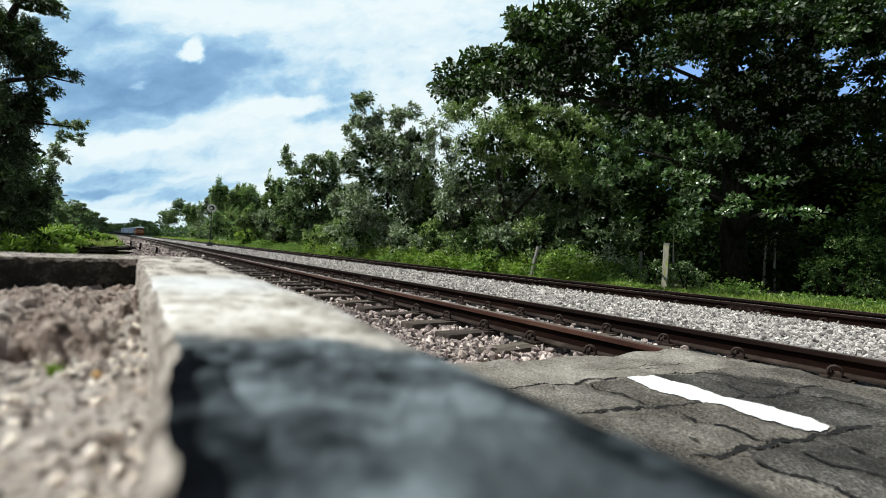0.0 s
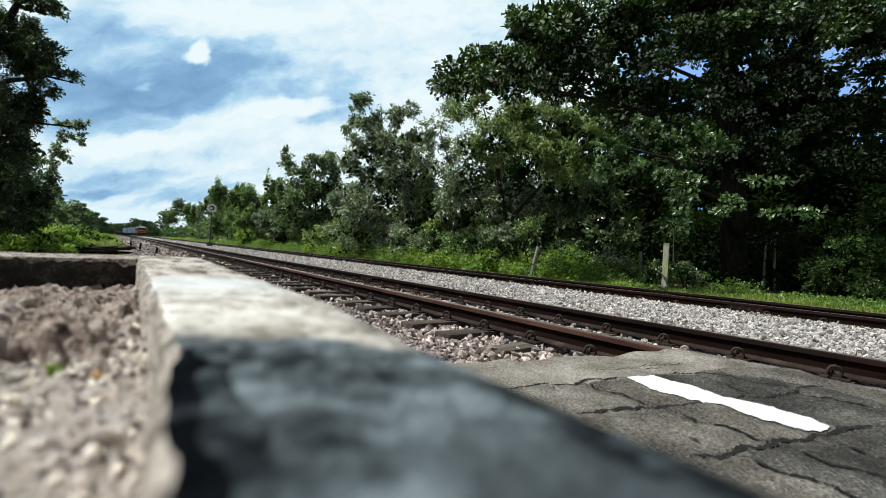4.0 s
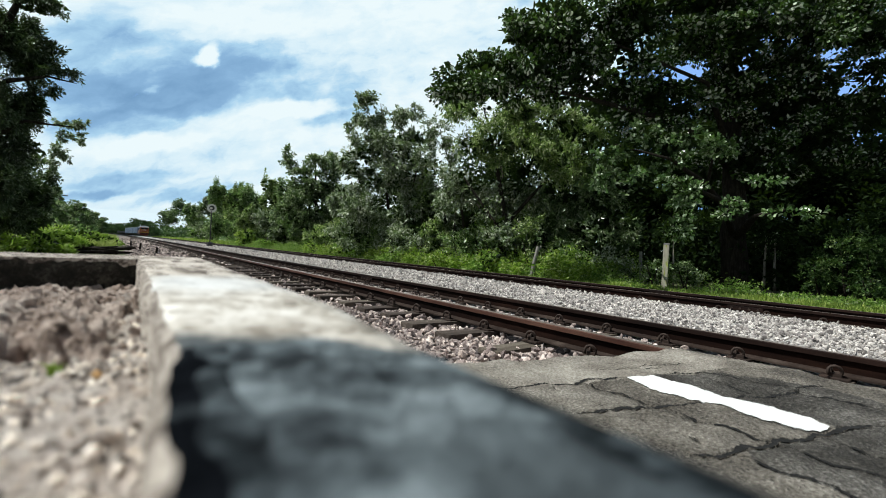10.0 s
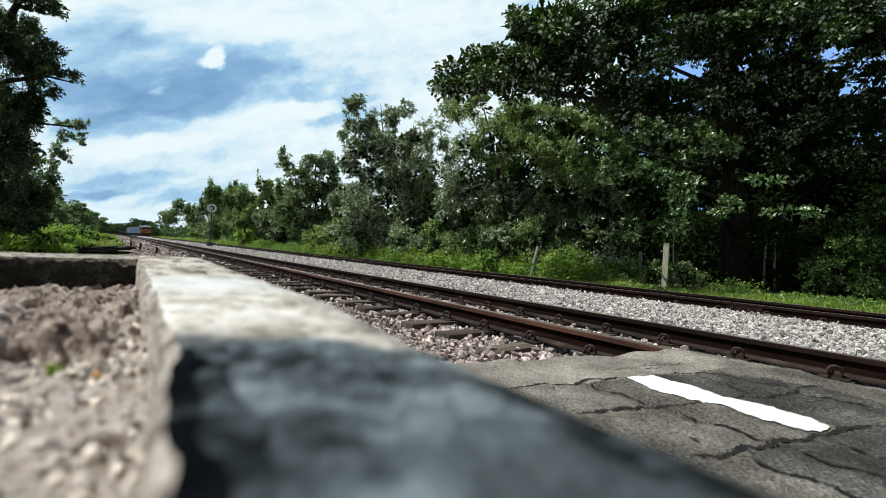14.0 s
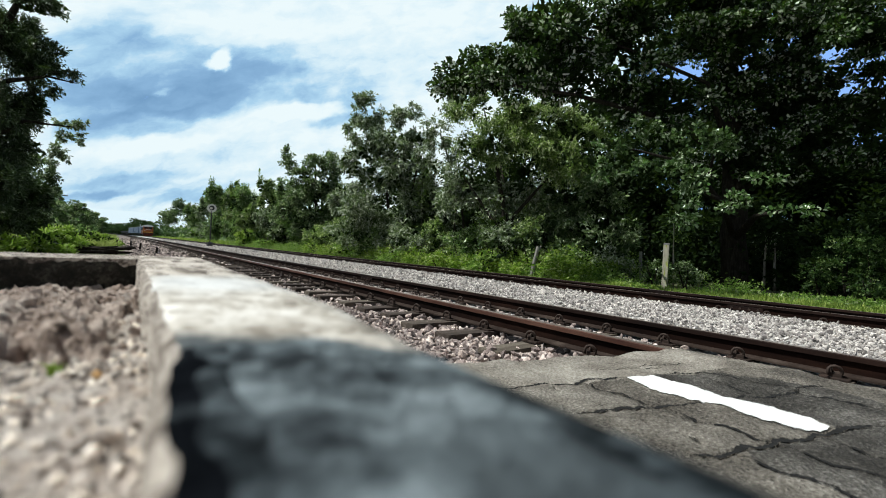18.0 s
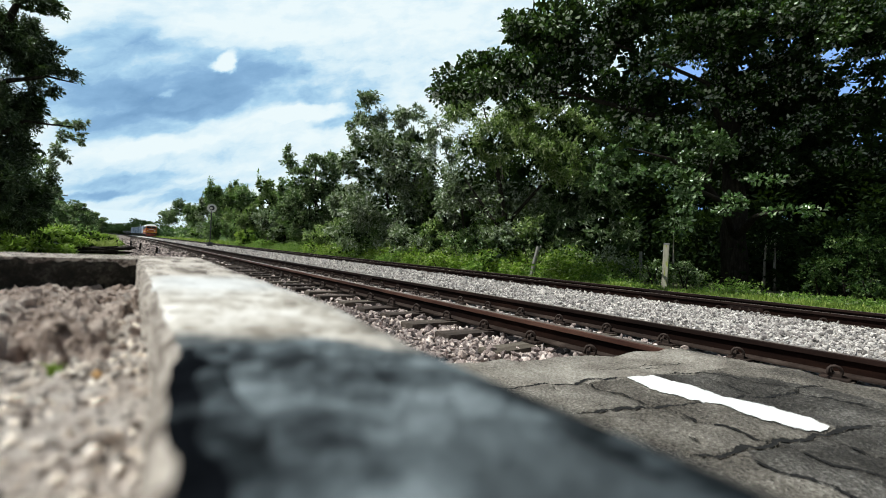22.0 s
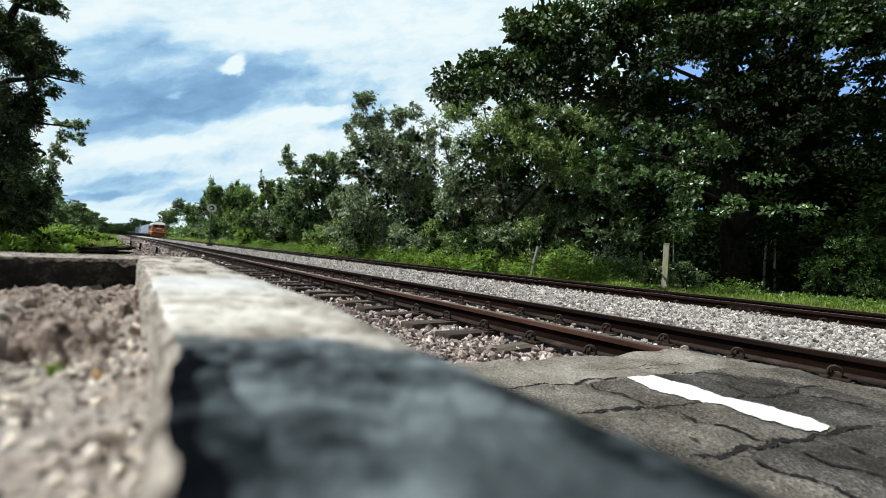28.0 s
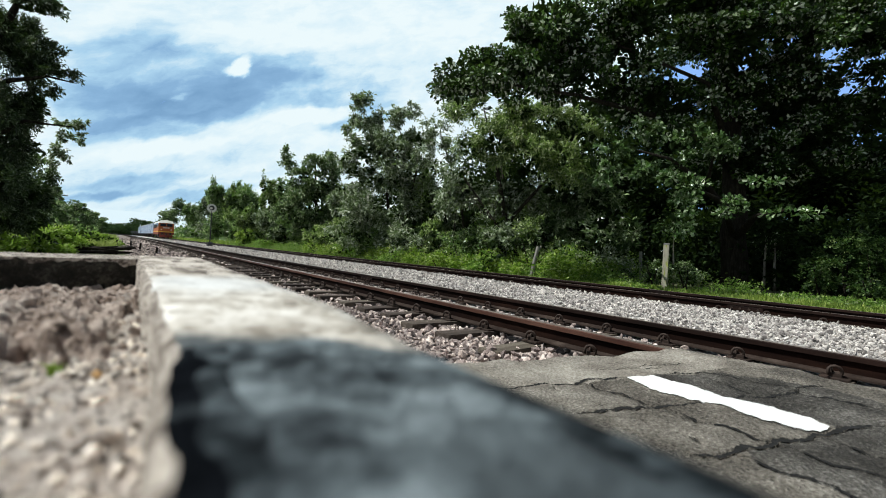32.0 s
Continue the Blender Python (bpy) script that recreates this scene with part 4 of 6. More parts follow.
SOIL_X = np.concatenate((np.linspace(-2.4, -0.9, 40), np.linspace(-0.89, 0.15, 110)))
tagged(near_scale(new("soil", grid_mesh("soil", SOIL_X, np.concatenate((np.linspace(-1.6, 0.4, 20), np.linspace(0.42, 1.5, 100))), soil_z, M["soil"]))), "pale gritty soil inside a concrete surround", "soil", kind="structure")
BANK_Y = np.concatenate((np.linspace(1.5, 2.6, 130), np.linspace(2.62, 4.05, 80)))
bank = tagged(near_scale(new("earth_bank", grid_mesh("earth_bank", SOIL_X, BANK_Y, soil_z, M["crust"]))), "brown crusted lumpy earth inside a concrete surround", "soil", kind="structure")
bank.data.materials.append(M["soil"])
mid_x, mid_y = np.meshgrid((SOIL_X[1:] + SOIL_X[:-1]) / 2, (BANK_Y[1:] + BANK_Y[:-1]) / 2)
bank.data.polygons.foreach_set("material_index", (mid_y < soil_ridge(mid_x, mid_y) - 0.03).ravel().astype(np.int32))
g = np.random.default_rng(41)
n = 2600
p = np.stack((g.uniform(-0.75, 0.1, n), g.uniform(0.35, 1.55, n), np.zeros(n)), 1)
p[2350:, :2] = np.stack((g.uniform(0.0, 0.12, 250), g.uniform(1.5, 3.0, 250)), 1)
p[:, 2] = soil_z(p[:, 0], p[:, 1]) + 0.002
tagged(near_scale(new("grit", stones("grit", p, np.minimum(0.006 * g.lognormal(0, 0.8, n), 0.017), M["grit"], 42))), "small pale grey and tan grit on soil", "gravel", kind="stuff")
n = 520
p = np.stack((g.uniform(-0.9, 0.12, n), g.uniform(1.5, 3.9, n), np.zeros(n)), 1)
p[:, 2] = soil_z(p[:, 0], p[:, 1]) + 0.002
tagged(near_scale(new("clods", stones("clods", p, np.minimum(0.01 * g.lognormal(0, 0.6, n), 0.035), M["crust"], 43))), "crumbly brown clods of earth", "soil", kind="stuff")


def pebble(at, r, mat, label, seed):
    v = soil_z(np.array([at[0]]), np.array([at[1]]))[0]
    ob = new("pebble", stones("pebble", np.array([(0, 0, 0.0)]), [r], mat, seed))
    ob.location = (at[0], at[1], v + r * 0.35)
    tagged(near_scale(ob), label, "pebble")


pebble((-0.02, 1.33), 0.016, M["ochre"], "small ochre pebble on pale soil", 51)
pebble((0.035, 1.30), 0.02, M["grit"], "small whitish pebble on pale soil", 52)
pebble((-0.16, 1.42), 0.011, M["grit"], "small cream pebble on pale soil", 53)
at = np.array((-0.1, 1.36, 0.0)) + g.normal(scale=0.008, size=(26, 3)) * np.array((1, 1, 0))
at[:, 2] = soil_z(at[:, 0], at[:, 1])
tagged(near_scale(new("seedling", blades("seedling", at, 0.03, M["grass"], 54, 0.005, 0.8))), "tiny bright green seedling in soil", "plant")

# ---- trees and undergrowth ----
SWAY = []                     # part, degrees, gusts


def as_blobs(rows, origin):
    return [((x - origin[0], y - origin[1], z - origin[2]), (r, r, h)) for x, y, z, r, h in rows]


# openings through the large crown: a place, the way through, half width and half height
OPENINGS = (
    ((17.64, 3.48, 7.90), (0.914, 0.181, 0.363), 0.50, 0.21),
    ((18.59, 2.76, 7.69), (0.930, 0.138, 0.340), 0.46, 0.18),
    ((17.98, 3.23, 6.68), (0.938, 0.169, 0.302), 0.39, 0.21),
    ((13.51, 6.64, 6.68), (0.838, 0.412, 0.359), 0.27, 0.12),
    ((13.94, 6.31, 7.14), (0.844, 0.382, 0.378), 0.25, 0.11),
)


def opened(pts, ways, pivot):
    """Leaves that leave the openings of the crown free."""
    keep = np.ones(len(pts), bool)
    p = pts + np.array(pivot)
    for at, d, a, b in OPENINGS:
        at, d = np.array(at), np.array(d)
        side = np.cross(d, (0, 0, 1.0))
        side /= np.linalg.norm(side)
        q = p - at
        rag = 0.9 * ripple(p[:, 0] + p[:, 1], p[:, 2], 0.32, 77)
        keep &= ((q @ side) / a) ** 2 + ((q @ np.cross(side, d)) / b) ** 2 > 1 + rag
    return pts[keep], ways[keep]


def crown(tree, rows, cover, size, material, seed, pivot, name="crown", twig=0.35, clump=24, slim=0.45, shell=0.35, swing=0.0, droop=0.25, gust=0, fine=False, core=0.5, split=0, gaps=False):
    """One crown or bough of leaves under a tree, hinged at pivot (world place); core: how deep the large inner leaves
    lie, near-black to paint in shade; split: into how many feathery boughs each mass falls.
    """
    blobs = as_blobs(rows, pivot)
    if split:
        pts, ways = sprays(blobs, cover, size * size * slim * 0.3, seed, split)
    else:
        pts, ways = cluster(blobs, cover, size * size * slim * 0.3, seed, clump, twig, shell)
    if gaps:
        pts, ways = opened(pts, ways, pivot)
    ob = part(name, leaves(name, pts, ways, size, material, seed + 1, slim, droop, fine=fine), None, tree, at=Vector(pivot) - tree.location)
    tagged(ob, kind="stuff")
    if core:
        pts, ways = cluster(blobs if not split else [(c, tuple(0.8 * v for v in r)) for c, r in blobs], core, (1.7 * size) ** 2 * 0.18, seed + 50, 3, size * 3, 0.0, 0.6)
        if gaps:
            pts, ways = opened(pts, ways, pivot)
        inner = part("inner_leaves", leaves("inner_leaves", pts, ways, 1.7 * size, M["leaf_depth_shade"], seed + 51, 0.6, 0.1, 0.3), None, ob)
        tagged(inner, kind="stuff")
    if swing:
        SWAY.append((ob, swing, gust))
    return ob


def trunk(tree, material, lines, name="trunk"):
    """lines: each a list of world places with radii."""
    bm = bmesh.new()
    o = tree.location
    for line in lines:
        pts, rad = [], []
        for (a, b) in zip(line, line[1:]):
            for k in range(4):
                u = k / 4
                q = Vector(a[:3]).lerp(Vector(b[:3]), u)
                pts.append(q - o + noise.noise_vector(q * 1.7) * 0.25 * (a[3] + 0.03))
                rad.append(a[3] + (b[3] - a[3]) * u)
        pts.append(Vector(line[-1][:3]) - o)
        rad.append(line[-1][3])
        tube(bm, pts, rad, 10)
    return part(name, bm, material, tree, smooth=True)


# crown above the view, added to shade what stands below it
BIG_SHADE_CAP = ((20.5, 3.2, 12.4, 2.6, 1.4), (22.0, 6.0, 12.6, 3.0, 1.4), (23.0, 1.6, 11.6, 3.0, 1.4))
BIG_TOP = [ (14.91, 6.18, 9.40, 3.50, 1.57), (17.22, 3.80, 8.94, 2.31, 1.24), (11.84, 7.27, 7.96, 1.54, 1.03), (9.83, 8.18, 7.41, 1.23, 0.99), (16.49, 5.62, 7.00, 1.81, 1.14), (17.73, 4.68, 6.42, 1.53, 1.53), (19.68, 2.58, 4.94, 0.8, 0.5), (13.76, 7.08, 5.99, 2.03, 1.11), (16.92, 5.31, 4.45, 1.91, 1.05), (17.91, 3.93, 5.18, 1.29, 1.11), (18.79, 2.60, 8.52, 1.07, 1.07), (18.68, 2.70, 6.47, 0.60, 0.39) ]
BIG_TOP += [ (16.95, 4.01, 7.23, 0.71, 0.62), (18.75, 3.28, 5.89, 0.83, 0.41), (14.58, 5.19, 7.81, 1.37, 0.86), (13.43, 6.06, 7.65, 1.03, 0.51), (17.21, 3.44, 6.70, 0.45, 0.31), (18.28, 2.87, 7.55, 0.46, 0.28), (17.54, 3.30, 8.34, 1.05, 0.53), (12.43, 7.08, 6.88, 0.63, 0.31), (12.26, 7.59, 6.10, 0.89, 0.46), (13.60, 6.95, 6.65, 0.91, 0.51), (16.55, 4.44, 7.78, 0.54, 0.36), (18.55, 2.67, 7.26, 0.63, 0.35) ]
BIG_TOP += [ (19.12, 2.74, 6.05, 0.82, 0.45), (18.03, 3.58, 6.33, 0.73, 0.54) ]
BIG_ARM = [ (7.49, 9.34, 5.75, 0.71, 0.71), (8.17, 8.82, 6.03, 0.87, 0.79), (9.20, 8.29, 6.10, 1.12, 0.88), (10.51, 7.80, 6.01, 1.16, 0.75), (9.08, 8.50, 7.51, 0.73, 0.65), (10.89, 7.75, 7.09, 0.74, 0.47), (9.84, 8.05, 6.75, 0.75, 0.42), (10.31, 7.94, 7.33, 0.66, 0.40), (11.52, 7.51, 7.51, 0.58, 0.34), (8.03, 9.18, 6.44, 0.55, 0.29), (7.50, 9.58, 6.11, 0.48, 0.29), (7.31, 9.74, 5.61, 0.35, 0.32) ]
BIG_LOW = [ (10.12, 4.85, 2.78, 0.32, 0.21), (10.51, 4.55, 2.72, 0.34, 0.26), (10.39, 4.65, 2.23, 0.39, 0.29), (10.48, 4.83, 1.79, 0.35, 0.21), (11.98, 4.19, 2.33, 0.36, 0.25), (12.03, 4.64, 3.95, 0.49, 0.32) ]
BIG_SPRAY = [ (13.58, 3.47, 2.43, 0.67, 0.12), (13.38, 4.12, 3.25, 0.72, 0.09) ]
OLIVE = [ (10.72, 12.66, 6.65, 0.87, 0.74), (11.61, 11.48, 6.27, 1.07, 0.94), (12.84, 10.79, 6.31, 0.95, 0.99), (10.97, 11.48, 5.03, 1.04, 0.83), (11.90, 10.51, 4.73, 1.07, 0.86), (13.93, 10.22, 5.78, 1.09, 0.96), (12.91, 9.75, 4.30, 0.82, 0.74), (10.81, 12.60, 4.84, 0.74, 0.87) ]
SHADY = [ (11.14, 13.49, 3.60, 1.38, 1.29), (12.34, 11.95, 3.41, 1.48, 1.12), (13.61, 10.73, 3.22, 1.33, 1.06), (14.93, 9.73, 3.35, 1.24, 1.15), (11.68, 11.96, 2.01, 1.31, 0.83), (12.77, 10.63, 1.83, 1.19, 0.68), (13.77, 9.37, 1.94, 1.21, 0.62), (14.73, 8.38, 2.21, 0.90, 0.70) ]
BIG_FRONT = [ (9.45, 5.85, 3.70, 0.52, 0.33), (11.31, 5.94, 4.41, 0.58, 0.37), (9.84, 5.56, 3.15, 0.44, 0.30), (11.63, 5.45, 3.69, 0.57, 0.36), (9.21, 6.04, 2.99, 0.36, 0.30), (12.01, 5.15, 4.35, 0.45, 0.27), (12.10, 4.59, 3.95, 0.38, 0.23) ]
AIRY = [ (10.74, 15.04, 5.93, 0.68, 0.83), (10.95, 14.49, 6.83, 0.62, 0.67), (10.68, 15.72, 5.11, 0.60, 0.85), (11.18, 14.06, 7.41, 0.52, 0.47), (11.37, 14.69, 5.41, 0.73, 0.73) ]
TALL = [ (10.11, 21.16, 8.37, 0.73, 0.85), (9.93, 21.30, 7.09, 0.73, 0.91), (10.75, 20.68, 7.57, 0.91, 1.03), (11.58, 20.04, 7.93, 0.79, 0.79), (12.23, 19.54, 8.34, 0.48, 0.48), (10.35, 20.99, 5.81, 1.09, 1.09), (11.53, 20.09, 6.29, 1.27, 1.15), (12.54, 19.32, 6.48, 0.67, 1.09), (10.30, 21.04, 4.38, 1.21, 1.09), (11.74, 19.94, 4.49, 1.51, 1.33), (13.10, 18.91, 4.89, 1.09, 1.33), (10.62, 20.81, 2.89, 1.69, 1.33), (12.20, 19.61, 2.52, 1.69, 1.21), (13.50, 18.61, 3.01, 1.33, 1.39), (10.07, 21.23, 1.64, 1.39, 0.85), (11.66, 20.03, 1.27, 1.51, 0.67), (13.34, 18.75, 1.39, 1.39, 0.73), (10.92, 20.56, 6.61, 0.91, 0.79), (9.66, 21.53, 5.25, 0.61, 0.79), (12.23, 19.57, 5.49, 0.91, 0.85), (9.43, 21.71, 3.47, 0.79, 0.91), (11.23, 20.33, 5.12, 1.03, 0.91), (12.86, 19.10, 3.87, 1.03, 0.91) ]
SLIM = [ (10.60, 34.62, 7.42, 0.85, 0.98), (12.30, 33.32, 7.59, 1.48, 0.94), (11.58, 33.88, 6.41, 1.25, 0.72), (13.24, 32.61, 6.53, 0.98, 0.98), (12.28, 33.35, 5.03, 1.97, 0.98), (11.02, 34.32, 4.67, 1.07, 0.72), (12.52, 33.19, 3.08, 1.52, 1.07), (13.38, 32.53, 3.68, 0.89, 1.34), (11.48, 33.98, 2.51, 1.34, 0.98), (12.94, 32.85, 5.53, 1.34, 0.81), (13.86, 32.16, 4.92, 1.07, 1.16), (11.86, 33.67, 5.63, 1.16, 0.63), (14.35, 31.79, 3.66, 1.25, 1.34), (10.73, 34.55, 3.35, 1.16, 1.16), (12.58, 33.15, 1.92, 1.52, 0.81) ]
ROW = [ (13.21, 41.45, 5.23, 1.83, 2.16), (13.20, 65.33, 6.63, 2.05, 2.37), (12.73, 70.71, 7.26, 2.53, 2.69), (11.94, 78.87, 6.42, 2.21, 2.39), (13.00, 57.95, 6.43, 2.42, 2.42), (13.22, 47.72, 5.94, 1.82, 2.30), (12.92, 63.05, 3.17, 3.82, 1.83), (13.17, 44.01, 2.84, 2.26, 1.70), (12.90, 100.77, 5.60, 2.08, 2.32), (13.20, 52.78, 3.66, 2.24, 1.84) ]
SHADE_BUSH = [ (16.79, 2.79, 1.65, 0.82, 0.62), (16.86, 2.24, 1.48, 0.69, 0.63), (15.93, 3.20, 1.12, 0.55, 0.39), (15.68, 2.14, 0.66, 0.59, 0.24), (12.28, 5.23, 0.78, 0.58, 0.24), (11.81, 5.84, 0.82, 0.40, 0.22) ]
RBUSH = [ (10.89, 49.53, 1.47, 1.03, 0.79), (11.46, 85.55, 1.77, 1.38, 1.09), (11.10, 41.84, 0.67, 1.16, 0.47), (11.52, 30.20, 0.77, 0.98, 0.41), (10.43, 22.22, 0.72, 0.95, 0.44), (10.38, 17.24, 0.60, 0.89, 0.34), (10.46, 14.04, 0.67, 0.78, 0.37), (10.38, 10.95, 0.67, 0.83, 0.36), (11.45, 8.88, 0.62, 0.55, 0.33), (12.25, 7.64, 0.58, 0.46, 0.25) ]
FARTREE = [ (12.31, 129.77, 7.86, 2.74, 2.32), (14.89, 130.32, 7.42, 2.16, 2.06), (11.73, 136.52, 5.83, 3.18, 2.12), (14.58, 115.50, 4.57, 2.76, 1.84) ]
LEFT = [ (-1.94, 16.81, 1.96, 0.51, 0.77), (-2.13, 17.97, 1.13, 0.58, 0.44), (-2.50, 15.70, 5.98, 0.80, 0.94), (-2.04, 15.60, 5.22, 0.62, 0.74), (-2.34, 15.59, 3.81, 0.80, 1.01), (-2.00, 15.71, 4.15, 0.48, 0.52), (-2.38, 15.63, 2.22, 0.72, 0.87), (-2.16, 16.10, 1.77, 0.51, 0.76), (-1.96, 15.28, 6.67, 0.58, 0.32), (-2.40, 15.89, 3.05, 0.85, 0.66), (-2.35, 16.87, 1.09, 0.79, 0.63) ]
LEFT_ARM = [ (-1.36, 14.83, 4.93, 0.41, 0.23), (-1.48, 15.18, 4.52, 0.41, 0.18), (-1.62, 15.03, 5.53, 0.29, 0.36), (-1.49, 14.92, 6.49, 0.20, 0.20) ]
LEFT_HANG = [ (-1.48, 17.95, 4.23, 0.28, 0.16), (-1.11, 17.67, 4.19, 0.26, 0.23), (-0.99, 17.58, 3.77, 0.16, 0.21), (-1.34, 17.85, 3.78, 0.25, 0.23), (-1.61, 18.05, 3.44, 0.28, 0.21), (-1.43, 17.92, 3.21, 0.19, 0.25), (-1.67, 18.10, 2.98, 0.19, 0.25), (-1.74, 18.16, 2.62, 0.14, 0.21) ]
LEFTWOOD = [ (-7.56, 78.65, 3.22, 1.98, 2.75), (-6.84, 90.67, 3.12, 1.97, 2.01), (-6.54, 52.74, 3.81, 2.25, 3.50), (-7.52, 83.66, 2.97, 2.28, 3.10), (-7.56, 100.52, 2.69, 2.60, 3.20), (-7.54, 127.25, 3.29, 3.09, 3.09), (-5.22, 159.58, 3.23, 2.96, 2.14), (-6.69, 80.52, 1.81, 2.37, 1.89), (-6.20, 42.43, 1.74, 1.97, 1.97), (-7.19, 68.32, 2.53, 1.45, 2.63), (-10.90, 123.91, 7.46, 1.82, 2.66), (-8.97, 126.23, 5.83, 2.25, 2.12), (-6.57, 130.69, 5.11, 2.11, 2.11), (-4.86, 141.96, 4.40, 1.88, 1.88), (-3.12, 153.21, 3.77, 1.74, 1.58) ]
FRESH = [ (-2.34, 19.39, 0.52, 0.55, 0.37), (-1.60, 21.97, 0.54, 0.56, 0.39), (-1.13, 29.78, 0.47, 0.54, 0.36), (-0.47, 34.31, 0.35, 0.57, 0.32), (-2.68, 19.02, 0.50, 0.60, 0.36), (-1.76, 17.69, 0.47, 0.51, 0.27), (-1.79, 20.85, 0.66, 0.61, 0.33), (-1.32, 22.38, 0.32, 0.49, 0.25), (-0.69, 34.48, 0.23, 0.78, 0.32), (0.02, 37.71, 0.13, 0.39, 0.24), (-1.31, 36.20, 0.24, 0.74, 0.37) ]
DISTANT = [ (11.34, 305.61, 6.50, 7.24, 2.30), (2.63, 362.54, 5.12, 8.39, 3.05), (-5.54, 318.49, 3.32, 4.61, 2.30), (15.37, 239.69, 5.31, 4.21, 2.11), (8.81, 370.37, 9.26, 5.53, 2.37) ]
WOODS = [ (19.54, 11.49, 4.03, 1.66, 1.66), (16.64, 37.59, 3.02, 1.89, 2.74), (16.88, 39.93, 1.70, 2.21, 1.66), (22.24, 14.42, 9.33, 2.63, 1.32), (16.63, 14.98, 2.46, 2.61, 1.74), (18.50, 13.56, 2.01, 2.32, 1.45), (17.79, 19.13, 1.92, 2.74, 1.37), (18.68, 15.90, 7.06, 2.53, 1.89), (19.79, 15.07, 4.93, 3.79, 3.79), (22.32, 10.63, 4.02, 3.47, 3.47), (24.48, 6.47, 3.78, 3.42, 3.42), (25.05, 3.52, 3.47, 2.61, 2.84) ]
WOODS += [ (18.10, 20.13, 3.71, 3.55, 3.55), (17.82, 26.64, 3.13, 3.37, 2.95), (17.21, 34.65, 2.76, 3.00, 2.50), (21.74, 7.31, 2.02, 2.75, 1.50), (22.67, 4.09, 1.69, 2.01, 1.12), (28.00, 5.03, 6.58, 3.04, 2.21), (26.79, 3.45, 4.64, 2.25, 2.25), (24.71, 8.79, 7.09, 3.76, 2.61), (24.22, 11.67, 6.83, 3.47, 2.53) ]
WOODS += [ (23.99, 7.47, 4.44, 2.16, 1.35), (25.29, 5.85, 4.36, 2.37, 1.32), (26.05, 6.52, 5.88, 2.21, 1.38), (19.27, 14.21, 3.42, 1.82, 1.21), (26.94, 4.59, 5.01, 2.11, 1.58) ]
EDGE_SHRUB = [ (10.71, 24.52, 1.62, 1.16, 0.89), (10.64, 20.80, 1.38, 1.03, 0.67), (10.94, 17.43, 1.37, 1.02, 0.65), (10.93, 15.05, 1.60, 0.83, 0.83), (11.05, 13.20, 1.43, 0.91, 0.63), (11.15, 11.37, 1.34, 0.87, 0.54), (11.75, 10.15, 1.51, 0.68, 0.68), (11.89, 8.79, 1.16, 0.71, 0.45), (12.34, 7.44, 1.09, 0.63, 0.35), (10.74, 28.27, 1.46, 0.92, 0.69) ]

# the large broad-leaved tree
big = thing("broadleaf_tree", (17.24, 5.73, 0.16), "large dark broad-leaved tree with a thick trunk and long boughs", "tree")
trunk(big, M["bark"], [
    [(17.24, 5.73, 0.0, 0.55), (17.2, 5.75, 0.6, 0.43), (17.1, 5.8, 2.6, 0.38), (16.9, 5.9, 5.2, 0.3), (16.7, 6.0, 8.5, 0.16), (16.5, 6.2, 11.0, 0.05)],
    [(16.9, 5.9, 4.4, 0.16), (13.9, 6.4, 5.4, 0.09), (10.5, 7.8, 5.7, 0.055), (8.2, 8.9, 5.75, 0.03), (7.4, 9.4, 5.7, 0.01)],
    [(16.9, 5.9, 4.6, 0.13), (14.4, 5.8, 6.6, 0.06), (11.5, 7.3, 7.4, 0.035), (9.2, 8.3, 7.4, 0.012)],
    [(16.9, 5.9, 5.0, 0.16), (18.9, 6.4, 7.0, 0.08), (20.2, 6.5, 8.6, 0.03)]])
trunk(big, M["bark"], [
    [(17.0, 5.8, 3.4, 0.14), (18.0, 3.9, 5.6, 0.05), (18.6, 2.4, 7.6, 0.02)],
    [(17.15, 5.78, 1.9, 0.16), (15.2, 4.6, 2.5, 0.08), (13.6, 3.5, 2.45, 0.03)],
    [(17.15, 5.78, 2.0, 0.14), (14.2, 5.2, 2.9, 0.07), (11.4, 5.0, 2.95, 0.03), (9.9, 4.5, 2.75, 0.01)],
    [(17.1, 5.8, 2.6, 0.14), (14.2, 5.6, 3.4, 0.08), (11.2, 5.3, 3.6, 0.04), (10.4, 6.4, 4.0, 0.012)],
    [(14.2, 5.6, 3.4, 0.06), (12.1, 4.6, 4.0, 0.015)]], "limb")
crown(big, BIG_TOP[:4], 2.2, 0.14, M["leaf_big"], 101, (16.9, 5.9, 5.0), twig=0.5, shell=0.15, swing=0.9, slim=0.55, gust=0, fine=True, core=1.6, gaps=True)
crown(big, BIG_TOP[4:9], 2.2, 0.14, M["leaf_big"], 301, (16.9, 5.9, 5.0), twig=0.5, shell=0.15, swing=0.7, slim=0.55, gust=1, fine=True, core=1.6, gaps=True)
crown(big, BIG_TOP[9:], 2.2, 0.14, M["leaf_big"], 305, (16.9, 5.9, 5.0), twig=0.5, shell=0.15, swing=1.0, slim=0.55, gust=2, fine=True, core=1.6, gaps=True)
crown(big, BIG_SHADE_CAP, 1.2, 0.3, M["leaf_big"], 309, (16.7, 6.0, 8.5), twig=0.8, swing=0.8, slim=0.5, gust=1, core=1.0)
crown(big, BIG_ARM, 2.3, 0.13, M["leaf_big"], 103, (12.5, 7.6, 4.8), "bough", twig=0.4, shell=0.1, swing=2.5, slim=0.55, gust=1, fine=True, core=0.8)
